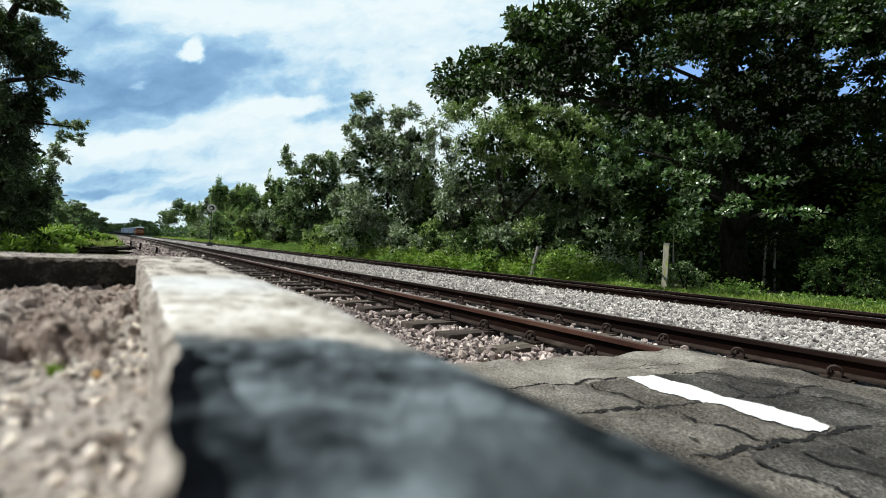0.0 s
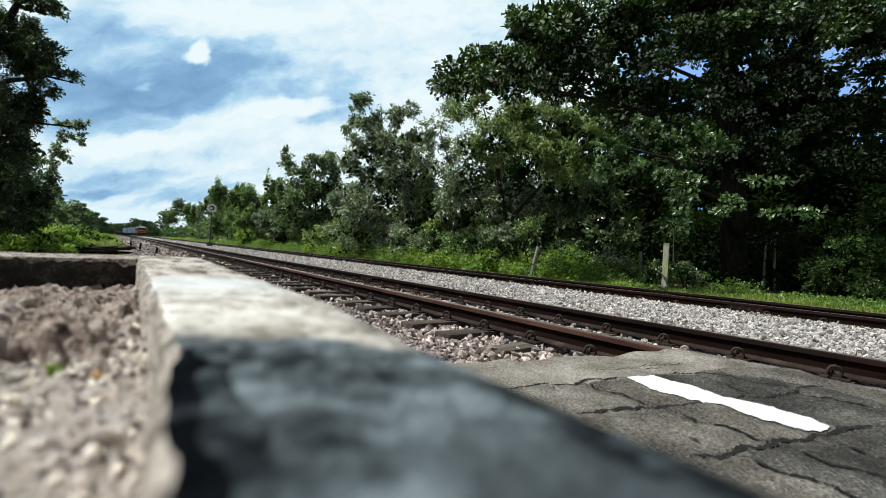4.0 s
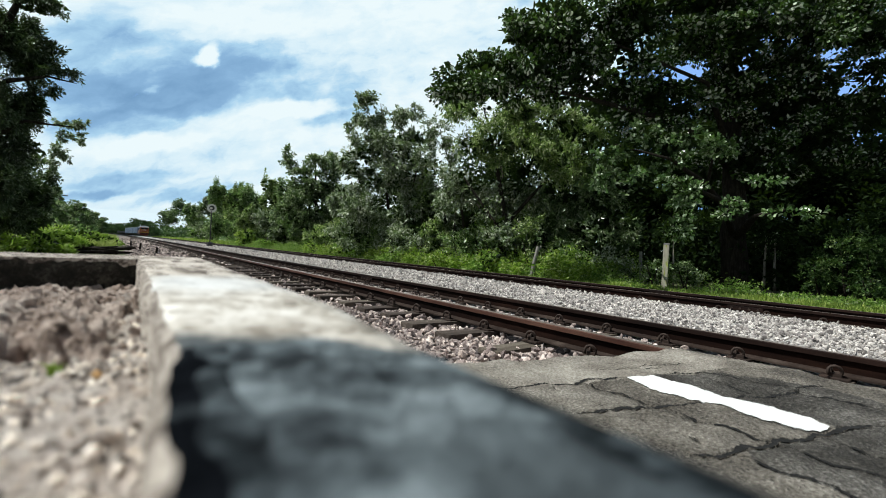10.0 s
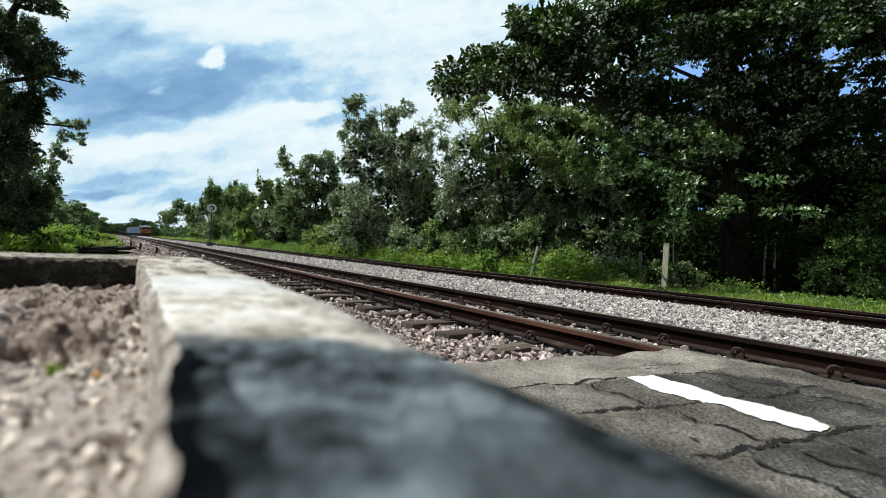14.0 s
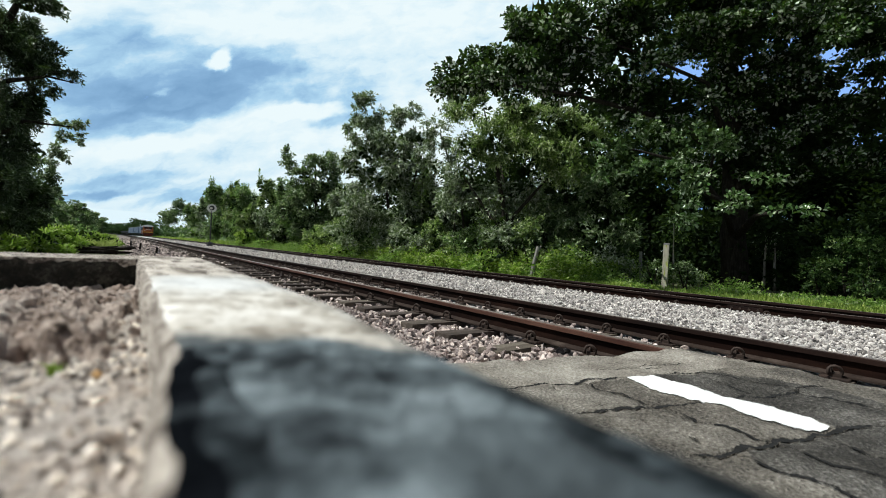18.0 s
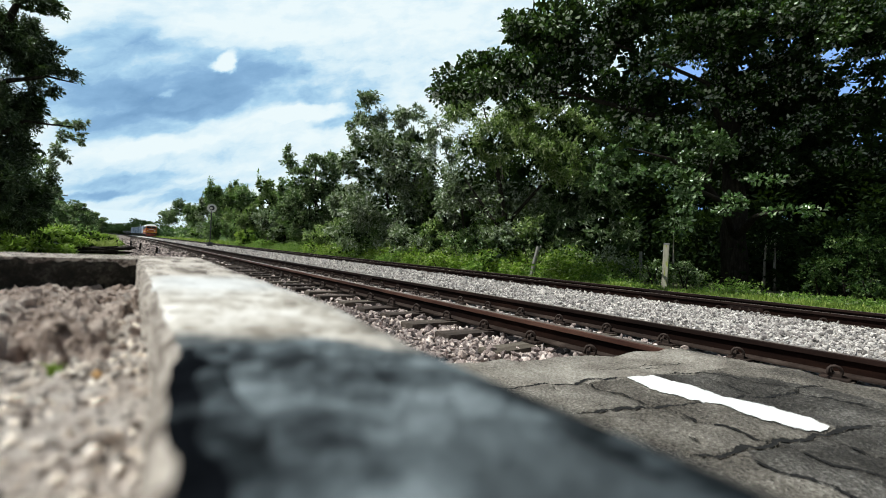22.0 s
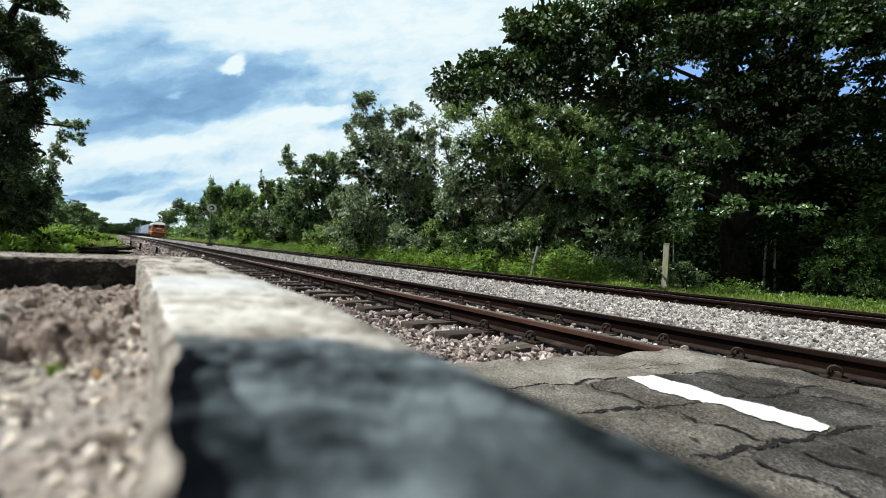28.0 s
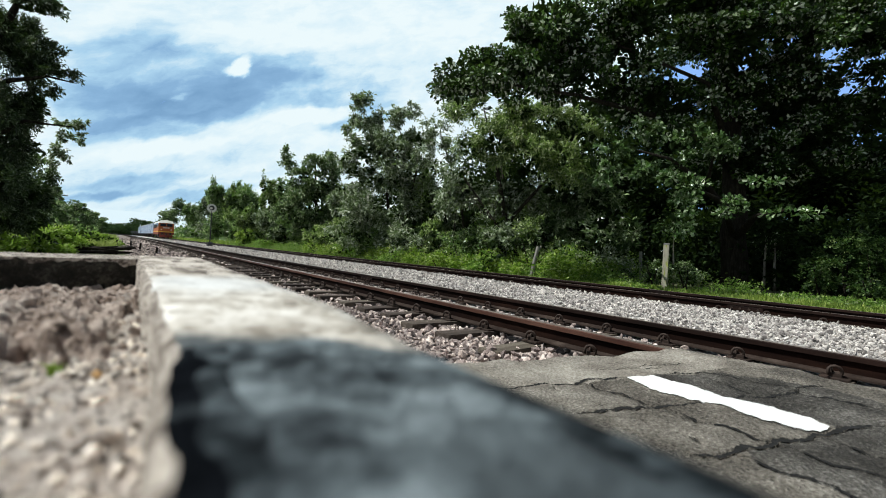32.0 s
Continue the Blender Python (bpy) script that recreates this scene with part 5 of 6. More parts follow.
# paler copy of the leaf colour, painting sunlight on the lower boughs
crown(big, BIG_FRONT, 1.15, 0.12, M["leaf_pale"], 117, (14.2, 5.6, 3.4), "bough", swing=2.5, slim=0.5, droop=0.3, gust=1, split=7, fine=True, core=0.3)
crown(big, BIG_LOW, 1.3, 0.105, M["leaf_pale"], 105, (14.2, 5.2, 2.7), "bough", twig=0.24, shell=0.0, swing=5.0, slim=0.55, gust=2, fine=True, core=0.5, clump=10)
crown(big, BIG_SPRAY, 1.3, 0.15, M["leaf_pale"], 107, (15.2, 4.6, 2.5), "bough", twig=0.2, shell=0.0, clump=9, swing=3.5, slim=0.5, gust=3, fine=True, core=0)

# the light-crowned tree in front of the wood
mid = thing("bushy_tree", (11.9, 11.6, 0.16), "bushy mid-green tree at the edge of a wood", "tree")
trunk(mid, M["bark"], [[(11.9, 11.6, 0.1, 0.14), (11.8, 11.7, 2.4, 0.11), (11.4, 12.2, 5.2, 0.05), (11.2, 12.6, 6.6, 0.02)], [(11.8, 11.7, 2.0, 0.08), (13.0, 10.2, 4.4, 0.03)], [(11.8, 11.7, 1.6, 0.08), (10.9, 13.2, 3.9, 0.03)]])
crown(mid, OLIVE[:4], 2.3, 0.15, M["leaf_olive"], 111, (11.4, 12.2, 4.6), swing=3.5, slim=0.33, droop=0.5, gust=1, split=7, core=0.45)
crown(mid, OLIVE[4:], 2.3, 0.15, M["leaf_olive"], 113, (11.8, 11.7, 1.6), swing=1.4, slim=0.33, droop=0.5, split=7, core=0.45)
shady = thing("shaded_tree", (13.2, 12.3, 0.16), "dark thin-stemmed tree with sparse glinting leaves in a wood", "tree")
trunk(shady, M["bark"], [[(13.2, 12.3, 0.1, 0.1), (13.1, 12.3, 1.8, 0.08), (12.6, 12.9, 4.6, 0.03)], [(13.1, 12.3, 1.2, 0.06), (13.9, 11.0, 3.4, 0.02)], [(13.1, 12.3, 1.0, 0.05), (12.0, 13.6, 3.0, 0.02)]])
crown(shady, [SHADY[0], SHADY[1], SHADY[4]], 2.2, 0.165, M["leaf_grey"], 115, (13.1, 12.3, 1.2), swing=1.2, slim=0.4, droop=0.4, gust=2, split=8, core=0.7)
# darker leaf colour on this half stands in for shade in the wood
crown(shady, [SHADY[2], SHADY[3], *SHADY[5:]], 1.8, 0.165, M["leaf_wood"], 415, (13.1, 12.3, 1.2), swing=1.2, slim=0.4, droop=0.4, gust=3, split=7, core=0.8)
airy = thing("airy_tree", (12.6, 14.6, 0.16), "thin grey-green tree with an open feathery top", "tree")
trunk(airy, M["bark"], [[(12.6, 14.6, 0.1, 0.07), (12.2, 14.8, 3.0, 0.05), (11.2, 15.4, 6.2, 0.02), (11.3, 14.9, 7.6, 0.008)], [(11.9, 15.0, 4.0, 0.03), (10.9, 16.3, 5.4, 0.01)]])
crown(airy, AIRY, 1.5, 0.14, M["leaf_grey"], 119, (12.2, 14.8, 3.0), swing=2.5, slim=0.33, droop=0.5, gust=4, split=6, core=0)

tall = thing("slender_tree", (12.0, 20.6, 0.16), "tall grey-green tree with an airy crown", "tree")
trunk(tall, M["bark"], [[(12.0, 20.6, 0.1, 0.13), (12.05, 20.9, 2.0, 0.1), (12.0, 21.6, 5.6, 0.06), (12.0, 22.6, 9.4, 0.015)], [(12.1, 20.0, 0.1, 0.1), (12.3, 19.6, 2.4, 0.07), (12.4, 18.8, 5.6, 0.02)], [(12.0, 21.2, 3.8, 0.05), (11.2, 23.2, 6.6, 0.015)]])
crown(tall, TALL[:5], 2.4, 0.19, M["leaf_grey"], 121, (12.0, 21.5, 5.2), swing=8.0, slim=0.33, droop=0.5, gust=4, split=6, core=0)
crown(tall, TALL[5:], 2.0, 0.215, M["leaf_grey"], 123, (12.0, 20.9, 2.5), swing=2.0, slim=0.33, droop=0.5, gust=1, split=5, core=0.5)

slim_tree = thing("young_tree", (12.5, 33.0, 0.16), "dark slender tree with a straight trunk and open crown", "tree")
trunk(slim_tree, M["bark"], [[(12.5, 33.0, 0.1, 0.16), (12.5, 33.2, 3.4, 0.12), (12.5, 34.2, 8.2, 0.03)], [(12.5, 33.4, 4.0, 0.07), (12.6, 38.5, 7.8, 0.02)]])
crown(slim_tree, SLIM[:4], 3.0, 0.21, M["leaf_wood"], 131, (12.5, 33.4, 4.4), swing=3.5, droop=0.4, gust=4, split=6, core=0)
crown(slim_tree, SLIM[4:], 3.0, 0.22, M["leaf_wood"], 133, (12.5, 33.2, 2.0), swing=1.2, droop=0.4, gust=1, split=5)

for k, row in enumerate(ROW):
    x, y, z, r, h = row
    t = thing("roadside_tree", (x + 0.6, y, 0.16), "rounded green tree in a row beside the railway", "tree", "row of trees along the line")
    trunk(t, M["bark"], [[(x + 0.6, y, 0.1, 0.14), (x, y, z, 0.05)]])
    g = np.random.default_rng(400 + k)
    spires = [(x + r * a, y + r * b, z + h * c, r * d, h * e) for a, b, c, d, e in zip(g.uniform(-0.85, 0.85, 7), g.uniform(-0.8, 0.5, 7), g.uniform(-0.7, 0.35, 7), g.uniform(0.25, 0.42, 7), g.uniform(0.55, 0.85, 7))]
    crown(t, spires + [(x, y, z - h * 0.3, r * 0.7, h * 0.8), (x + r * 0.2, y, z - h * 1.3, r * 0.9, h * 0.9)], 2.6, 0.26, M[("leaf_mid", "leaf_olive", "leaf_mid", "leaf_grey")[k % 4]], 140 + 2 * k, (x, y, z * 0.5), swing=5.5 if 0 < k < 7 else 2.6, slim=0.38, droop=0.4, gust=5 if 0 < k < 7 else k % 5, split=5, core=0.25)
far_tree = thing("spreading_tree", (17.0, 134.0, 0.1), "spreading tree standing beside the distant line", "tree")
trunk(far_tree, M["bark"], [[(17.0, 134.0, 0.0, 0.3), (16.5, 134.0, 5.0, 0.2), (15.5, 136.0, 9.0, 0.06)]])
crown(far_tree, FARTREE, 3.6, 0.4, M["leaf_wood"], 161, (16.5, 134.0, 5.0), swing=0.3, split=7)

left = thing("overhanging_tree", (-3.6, 16.0, 0.06), "dark shaded tree with drooping narrow leaves", "tree")
trunk(left, M["bark"], [[(-3.6, 16.0, 0.0, 0.3), (-3.4, 15.9, 2.2, 0.22), (-2.8, 15.6, 5.0, 0.12), (-2.0, 15.2, 7.4, 0.04)], [(-3.2, 15.8, 2.6, 0.08), (-2.0, 15.2, 3.6, 0.04), (-1.0, 14.6, 3.55, 0.01)], [(-2.9, 15.7, 4.4, 0.08), (-1.6, 15.0, 4.8, 0.03), (-1.0, 14.7, 4.7, 0.008)]])
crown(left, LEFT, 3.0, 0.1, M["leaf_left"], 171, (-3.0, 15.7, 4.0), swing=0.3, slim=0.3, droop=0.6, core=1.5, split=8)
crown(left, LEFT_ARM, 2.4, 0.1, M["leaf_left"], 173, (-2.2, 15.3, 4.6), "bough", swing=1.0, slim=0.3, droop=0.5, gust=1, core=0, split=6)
# lighter leaf colour paints in the light on the hanging bough
crown(left, LEFT_HANG, 2.6, 0.115, M["leaf_grey"], 175, (-2.2, 15.3, 3.6), "bough", swing=1.0, slim=0.32, droop=0.7, gust=2, core=0, split=6)


def stuff_leaves(name, rows, cover, size, material, seed, label, twig=0.8, shell=0.3, clump=24):
    pts, ways = cluster(as_blobs(rows, (0, 0, 0)), cover, size * size * 0.135, seed, clump, twig, shell)
    return tagged(new(name, leaves(name, pts, ways, size, material, seed + 1)), label, "foliage", kind="stuff")


stuff_leaves("woodland", WOODS, 1.5, 0.26, M["leaf_depth_shade"], 181, "dense dark foliage of a wood behind the railway", shell=0.1)
stuff_leaves("woodland", WOODS, 1.2, 0.3, M["leaf_depth_shade"], 182, "large shaded leaves deep in the wood", shell=0.0, twig=1.6, clump=4)
stuff_leaves("far_wood", LEFTWOOD, 3.5, 0.36, M["leaf_wood"], 183, "dark line of woodland along the far side", shell=0.1)
stuff_leaves("distant_trees", DISTANT, 3.0, 1.2, M["far_leaf"], 185, "distant line of trees on the horizon", twig=2.0)



def thicket(name, n, x0, x1, y0, y1, z1, size, seed, label, mat="leaf_depth_shade"):
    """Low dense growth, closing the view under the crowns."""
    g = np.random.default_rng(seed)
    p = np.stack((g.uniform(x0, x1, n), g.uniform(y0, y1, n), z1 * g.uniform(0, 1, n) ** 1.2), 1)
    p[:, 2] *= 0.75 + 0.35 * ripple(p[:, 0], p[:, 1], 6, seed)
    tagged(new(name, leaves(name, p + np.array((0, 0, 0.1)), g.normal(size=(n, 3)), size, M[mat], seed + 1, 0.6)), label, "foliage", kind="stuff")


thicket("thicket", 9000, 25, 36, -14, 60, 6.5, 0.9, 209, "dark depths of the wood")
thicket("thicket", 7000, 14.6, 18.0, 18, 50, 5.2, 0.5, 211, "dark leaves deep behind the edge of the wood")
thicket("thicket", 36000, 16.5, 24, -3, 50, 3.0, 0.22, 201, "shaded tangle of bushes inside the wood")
thicket("thicket", 12000, 14.5, 26, 55, 220, 4.5, 0.9, 203, "green bushes under the distant row of trees", "leaf_mid")
thicket("thicket", 12000, -16, -6.0, 30, 230, 3.4, 0.8, 205, "bushes at the foot of the western wood", "leaf_mid")
thicket("thicket", 13000, -60, 60, 380, 420, 7.5, 2.2, 207, "far hedge closing the line's end", "far_leaf")

for k, row in enumerate(FRESH):
    x, y, z, r, h = row
    b = thing("bush", (x, y, 0.05), "bright green leafy bush beside a dark tree", "bush", "bushes beside the track")
    part("branches", tube(tube(tube(bmesh.new(), [(0, 0, 0), (0.1, 0, z)], [0.03, 0.01], 5), [(0, 0, 0), (-0.35, 0.1, z)], [0.03, 0.01], 5), [(0, 0, 0), (0.3, -0.2, z * 0.9)], [0.03, 0.01], 5), M["bark"], b)
    crown(b, [row, (x + 0.3 * r, y, z * 0.6, r, h)], 2.4, 0.14, M["leaf_fresh"], 190 + 2 * k, (x, y, 0.1), slim=0.32, core=0.6, twig=0.3, swing=0.8, gust=k % 5)

for k, row in enumerate(RBUSH):
    x, y, z, r, h = row
    b = thing("bush", (x, y, 0.16), "sunlit yellow-green bush at the edge of a wood", "bush", "bushes along the wood")
    part("branches", tube(tube(bmesh.new(), [(0, 0, 0), (0.1, 0, z)], [0.03, 0.01], 5), [(0, 0, 0), (-0.3, 0.1, z * 0.9)], [0.03, 0.01], 5), M["bark"], b)
    crown(b, [row, (x + 0.4 * r, y + 0.3 * r, max(0.3, z * 0.55), r, h)], 2.0, 0.09 + 0.0022 * y, M["leaf_shrub" if k % 3 else "leaf_fresh"], 230 + 2 * k, (x, y, 0.2), swing=1.2, gust=k % 5, split=6)

for k, row in enumerate(EDGE_SHRUB):
    x, y, z, r, h = row
    b = thing("shrub", (x, y, 0.16), "sunlit green shrub with narrow leaves before the wood", "shrub", "shrubs along the wood")
    part("branches", tube(tube(tube(bmesh.new(), [(0, 0, 0), (0.1, 0, z)], [0.03, 0.01], 5), [(0, 0, 0), (-0.4, 0.2, z * 0.9)], [0.03, 0.01], 5), [(0, 0, 0), (0.35, -0.2, z)], [0.025, 0.01], 5), M["bark"], b)
    crown(b, [row, (x + 0.2 * r, y - 0.2 * r, z * 0.5, r, max(0.3, z * 0.5))], 1.9, 0.1 + 0.003 * y, M[("leaf_olive", "leaf_mid", "leaf_grey")[k % 3]], 430 + 2 * k, (x, y, 0.2), swing=1.5, slim=0.36, gust=k % 5, split=7, core=0.5)

for k, row in enumerate(SHADE_BUSH):
    x, y, z, r, h = row
    b = thing("bush", (x, y, 0.16), "shaded dark green bush under tall trees", "bush", "shaded bushes under the trees")
    part("branches", tube(tube(bmesh.new(), [(0, 0, 0), (0.1, 0, z)], [0.03, 0.01], 5), [(0, 0, 0), (-0.3, 0.1, z * 0.9)], [0.03, 0.01], 5), M["bark"], b)
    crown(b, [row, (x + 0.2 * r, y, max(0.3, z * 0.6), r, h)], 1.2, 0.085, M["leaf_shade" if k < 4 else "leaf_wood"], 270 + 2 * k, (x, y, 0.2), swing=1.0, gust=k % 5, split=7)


def verge():
    g = np.random.default_rng(61)
    # mown grass beyond the far track
    n = 40000
    p = np.stack((9.5 + 2.6 * g.uniform(0, 1, n) ** 1.2, 1 + 60 * g.uniform(0, 1, n) ** 1.7, np.zeros(n)), 1)
    p[:, 2] = ground_height(p[:, 0], p[:, 1])
    p[:, 2] = np.maximum(p[:, 2], bed_z(p[:, 0]) - 0.02)
    tagged(new("grass", blades("grass", p, 0.11, M["grass"], 62, 0.014)), "short sunlit green grass beside the track", "grass", kind="stuff")
    # weeds and low shrubs under the trees
    k = 1500
    c = np.stack((10.5 + 3.3 * g.uniform(0, 1, k), 1.5 + 62 * g.uniform(0, 1, k) ** 1.5, np.zeros(k)), 1)
    c = c[(c[:, 1] > 6.0) | (g.uniform(0, 1, k) < 0.25)]
    k = len(c)
    hgt = np.clip(0.16 + 0.6 * g.uniform(0, 1, k) * (0.5 + 0.75 * ripple(c[:, 0] * 0, c[:, 1], 3, 63)) + 0.22 * (c[:, 0] - 11), 0.12, 1.5) * np.clip((c[:, 1] - 1.0) / 8.0, 0.2, 1.0) + 0.1 * np.clip((c[:, 1] - 14) / 10, 0, 1)
    at = np.repeat(c, 52, 0) + g.normal(scale=(0.16, 0.16, 0), size=(k * 52, 3))
    at[:, 2] = 0.18 + np.repeat(hgt, 52) * g.uniform(0.1, 1, k * 52)
    way = g.normal(scale=0.6, size=(k * 52, 3)) + np.array((0, 0, 0.4))
    tagged(new("undergrowth", leaves("undergrowth", at, way, 0.082, M["leaf_shrub"], 64, 0.5)), "leafy weeds and low shrubs along the edge of a wood", "undergrowth", kind="stuff")
    # tall bright weeds before the wood
    k = 560
    c = np.stack((10.35 + 1.5 * g.uniform(0, 1, k) ** 1.4, 7.6 + 22 * g.uniform(0, 1, k) ** 1.3, np.zeros(k)), 1)
    c = c[(np.abs(c[:, 1] / c[:, 0] - 0.868) > 0.045) | (c[:, 0] > 11.2)]
    k = len(c)
    hgt = np.clip(0.55 + 0.4 * ripple(c[:, 0] * 0, c[:, 1], 2.2, 67) + 0.25 * (c[:, 0] - 10.6), 0.2, 1.15) * g.uniform(0.75, 1.15, k)
    m = 46
    rise = g.uniform(0.08, 1, (k, m))
    lean = g.normal(scale=0.16, size=(k, 1, 2)) * rise[..., None] + g.normal(scale=0.09, size=(k, m, 2))
    at = np.concatenate((c[:, None, :2] + lean, 0.18 + (rise * hgt[:, None])[..., None]), 2).reshape(-1, 3)
    way = np.concatenate((g.normal(scale=0.8, size=(k * m, 2)), np.full((k * m, 1), 0.2)), 1)
    tagged(new("undergrowth", leaves("undergrowth", at, way, 0.12, M["leaf_fresh"], 68, 0.5)), "tall bright green broad-leaved weeds beside the track", "undergrowth", kind="stuff")
    # rough grass west of the line
    n = 26000
    p = np.stack((-6 + 6.0 * g.uniform(0, 1, n), 26 + 120 * g.uniform(0, 1, n) ** 1.4, np.zeros(n)), 1)
    p[:, 2] = ground_height(p[:, 0], p[:, 1])
    tagged(new("rough_grass", blades("rough_grass", p, 0.42, M["dry_grass"], 65, 0.025, 0.6)), "tall yellow-green rough grass beside the line", "grass", kind="stuff")
    n = 14000
    p = np.stack((9.6 + 4 * g.uniform(0, 1, n), 55 + 120 * g.uniform(0, 1, n), np.full(n, 0.15)), 1)
    tagged(new("meadow_grass", blades("meadow_grass", p, 0.5, M["grass"], 66, 0.06, 0.5)), "bright grass along the distant line", "grass", kind="stuff")


verge()

# thin stems at the edge of the wood
for x, y, h, r, lean, mat in ((11.54, 12.08, 2.8, 0.024, 0.16, "pale_bark"), (11.62, 12.77, 2.0, 0.024, -0.10, "pale_bark"), (13.9, 12.4, 3.4, 0.025, 0.12, "pale_bark"), (13.2, 13.3, 4.2, 0.03, -0.1, "pale_bark"), (17.5, 4.95, 1.9, 0.045, 0.05, "pale_bark"), (17.85, 4.75, 1.8, 0.05, -0.05, "pale_bark"), (18.2, 2.95, 1.5, 0.03, 0.16, "pale_bark"), (14.6, 6.6, 2.4, 0.03, -0.15, "pale_bark"), (12.6, 15.8, 4.2, 0.03, 0.15, "bark"), (12.1, 17.6, 4.6, 0.03, -0.2, "bark")):
    s = thing("sapling", (x, y, 0.16), "thin pale sapling stem at the edge of a wood", "sapling", "saplings by the wood")
    part("stem", tube(bmesh.new(), [(0, 0, 0), (lean * 0.15, 0.015, h * 0.25), (lean * 0.45, 0.03, h * 0.5), (lean * 0.8, 0.02, h * 0.75), (lean * 1.1, 0.05, h)], [r, r * 0.88, r * 0.72, r * 0.52, r * 0.25], 8), M[mat], s, smooth=True)
    g2 = np.random.default_rng(int(x * 100))
    n = 220 if y > 6 else 70
    pts = np.stack((lean + g2.normal(scale=0.25, size=n), g2.normal(scale=0.25, size=n), h * g2.uniform(0.6, 1.1, n)), 1)
    tagged(part("twig", leaves("twig", pts, g2.normal(size=(n, 3)), 0.08, M["leaf_shrub" if y > 6 else "leaf_wood"], int(y * 10)), None, s), kind="stuff")

# ---- fence ----
POSTS = ((11.7, 5.52, 1.22, 0.135, 0.0, 3.0), (11.0, 9.55, 1.1, 0.13, 0.16, 9.0), (13.64, 7.21, 1.12, 0.1, -0.03, 1.0), (12.3, 46.0, 1.2, 0.1, 0.05, 2.0))
for i, (x, y, h, w, lean, tilt) in enumerate(POSTS):
    f = thing("fence_post", (x, y, 0.15), "square weathered concrete fence post with moss" if i == 0 else "grey weathered leaning fence post in grass", "fence post", "fence posts beside the line")
    bm = bmesh.new()
    if i == 0:
        box(bm, (0, 0, h / 2), (w, w, h + 0.1), (0, 1.5, 20), 0.01)
        cap = bmesh.new()
        box(cap, (0.016, 0, h + 0.068), (w * 1.06, w * 1.06, 0.045), (0, 1.5, 20), 0.008)
        part("cap", cap, M["old_post"], f)
    else:
        tube(bm, [(0, 0, -0.1), (lean * 0.4, -lean * 0.3, h * 0.5), (lean, -lean * 0.7, h)], [w * 0.6, w * 0.52, w * 0.46], 7)
        if i == 1:
            tube(bm, [(lean * 0.75, -lean * 0.5, h * 0.75), (lean + 0.09, -lean, h * 1.02)], [w * 0.3, w * 0.16], 5)
    part("post", bm, M["post" if i == 0 else "old_post"], f)


# ---- rail joints ----
for x, y in ((7.54, 2.35), (7.54, 14.3), (8.60, 4.1), (3.82, 7.3), (2.75, 13.6)):
    j = thing("fishplate", (x, y, RH - 0.08), "rusty bolted fishplate joining two rails", "rail joint", "rail joints")
    for sx in (-1, 1):
        pl = part("plate", box(bmesh.new(), (sx * 0.024, 0, 0), (0.022, 0.46, 0.07), bevel=0.005), M["rail_dark"], j)
        for k in (-0.17, -0.06, 0.06, 0.17):
            part("bolt", tube(bmesh.new(), [(sx * 0.03, k, 0), (sx * 0.05, k, 0)], [0.017, 0.017], 6), M["iron"], pl)


# ---- lineside signal ----
def disc_signal():
    s = thing("disc_signal", (5.7, 36.8, 0.23), "pale round signal disc on a slim dark post in ballast", "signal")
    part("post", tube(bmesh.new(), [(0, 0, 0.0), (0.0, 0, 1.4), (0.0, 0, 2.72)], [0.045, 0.04, 0.035], 10), M["dark_metal"], s, smooth=True)
    part("counterweight_box", box(bmesh.new(), (0, 0, 0.19), (0.36, 0.36, 0.36), bevel=0.03), M["dark_metal"], s)
    bm = bmesh.new()
    tube(bm, [(0, 0.012, 2.96), (0, -0.018, 2.96)], [0.33, 0.33], 32)
    disc = part("disc", bm, M["pale_sign"], s, "pale grey round plate")
    bm = bmesh.new()
    tube(bm, [(0.0, -0.022, 2.98), (0.0, -0.034, 2.98)], [0.185, 0.185], 24)
    part("dark_centre", bm, M["dark_metal"], disc, "dark round centre")
    bm = bmesh.new()
    tube(bm, [(-0.045, -0.036, 2.96), (-0.045, -0.06, 2.96)], [0.1, 0.085], 20)
    part("lens", bm, M["lamp"], disc, "pale lens")
    part("bracket", box(bmesh.new(), (0, 0.035, 2.75), (0.09, 0.05, 0.3), bevel=0.008), M["dark_metal"], s)


disc_signal()

# ---- short posts and old sleepers by the line ----
for x, y, h in ((0.62, 27.2, 0.42), (0.97, 25.8, 0.36), (1.31, 20.5, 0.3), (0.05, 30.5, 0.4)):
    st = thing("marker_post", (x, y, 0.05), "short dark stub post standing in gravel", "post", "stub posts by the line")
    part("post", box(bmesh.new(), (0, 0, h / 2), (0.075, 0.07, h + 0.1), (1.5, 2, 8), 0.01), M["rotten_wood"], st)
    part("cap", box(bmesh.new(), (0, 0, h + 0.055), (0.09, 0.085, 0.025), (1.5, 2, 8), 0.005), M["iron"], st)
g = np.random.default_rng(95)
for i in range(22):
    ln, w, low = g.uniform(0.5, 1.7), g.uniform(0.05, 0.15), i < 11
    lg = thing("old_sleeper", (-0.45 + 0.75 * g.uniform(-1, 1), 22.0 + 0.7 * g.uniform(-1, 1), 0.11 if low else 0.25), "black rotten split timber lying in a heap", "timber", "heap of rotten timbers")
    bm = bmesh.new()
    box(bm, (0, 0, 0), (w, ln, w * 0.75), (g.uniform(-2, 2) if low else g.uniform(-13, 13), g.uniform(-15, 15), g.uniform(45, 135)), 0.012)
    for v in bm.verts:
        v.co += noise.noise_vector(v.co * 5 + Vector((i * 3, 0, 0))) * 0.03
    part("timber", bm, M["rotten_wood"], lg)


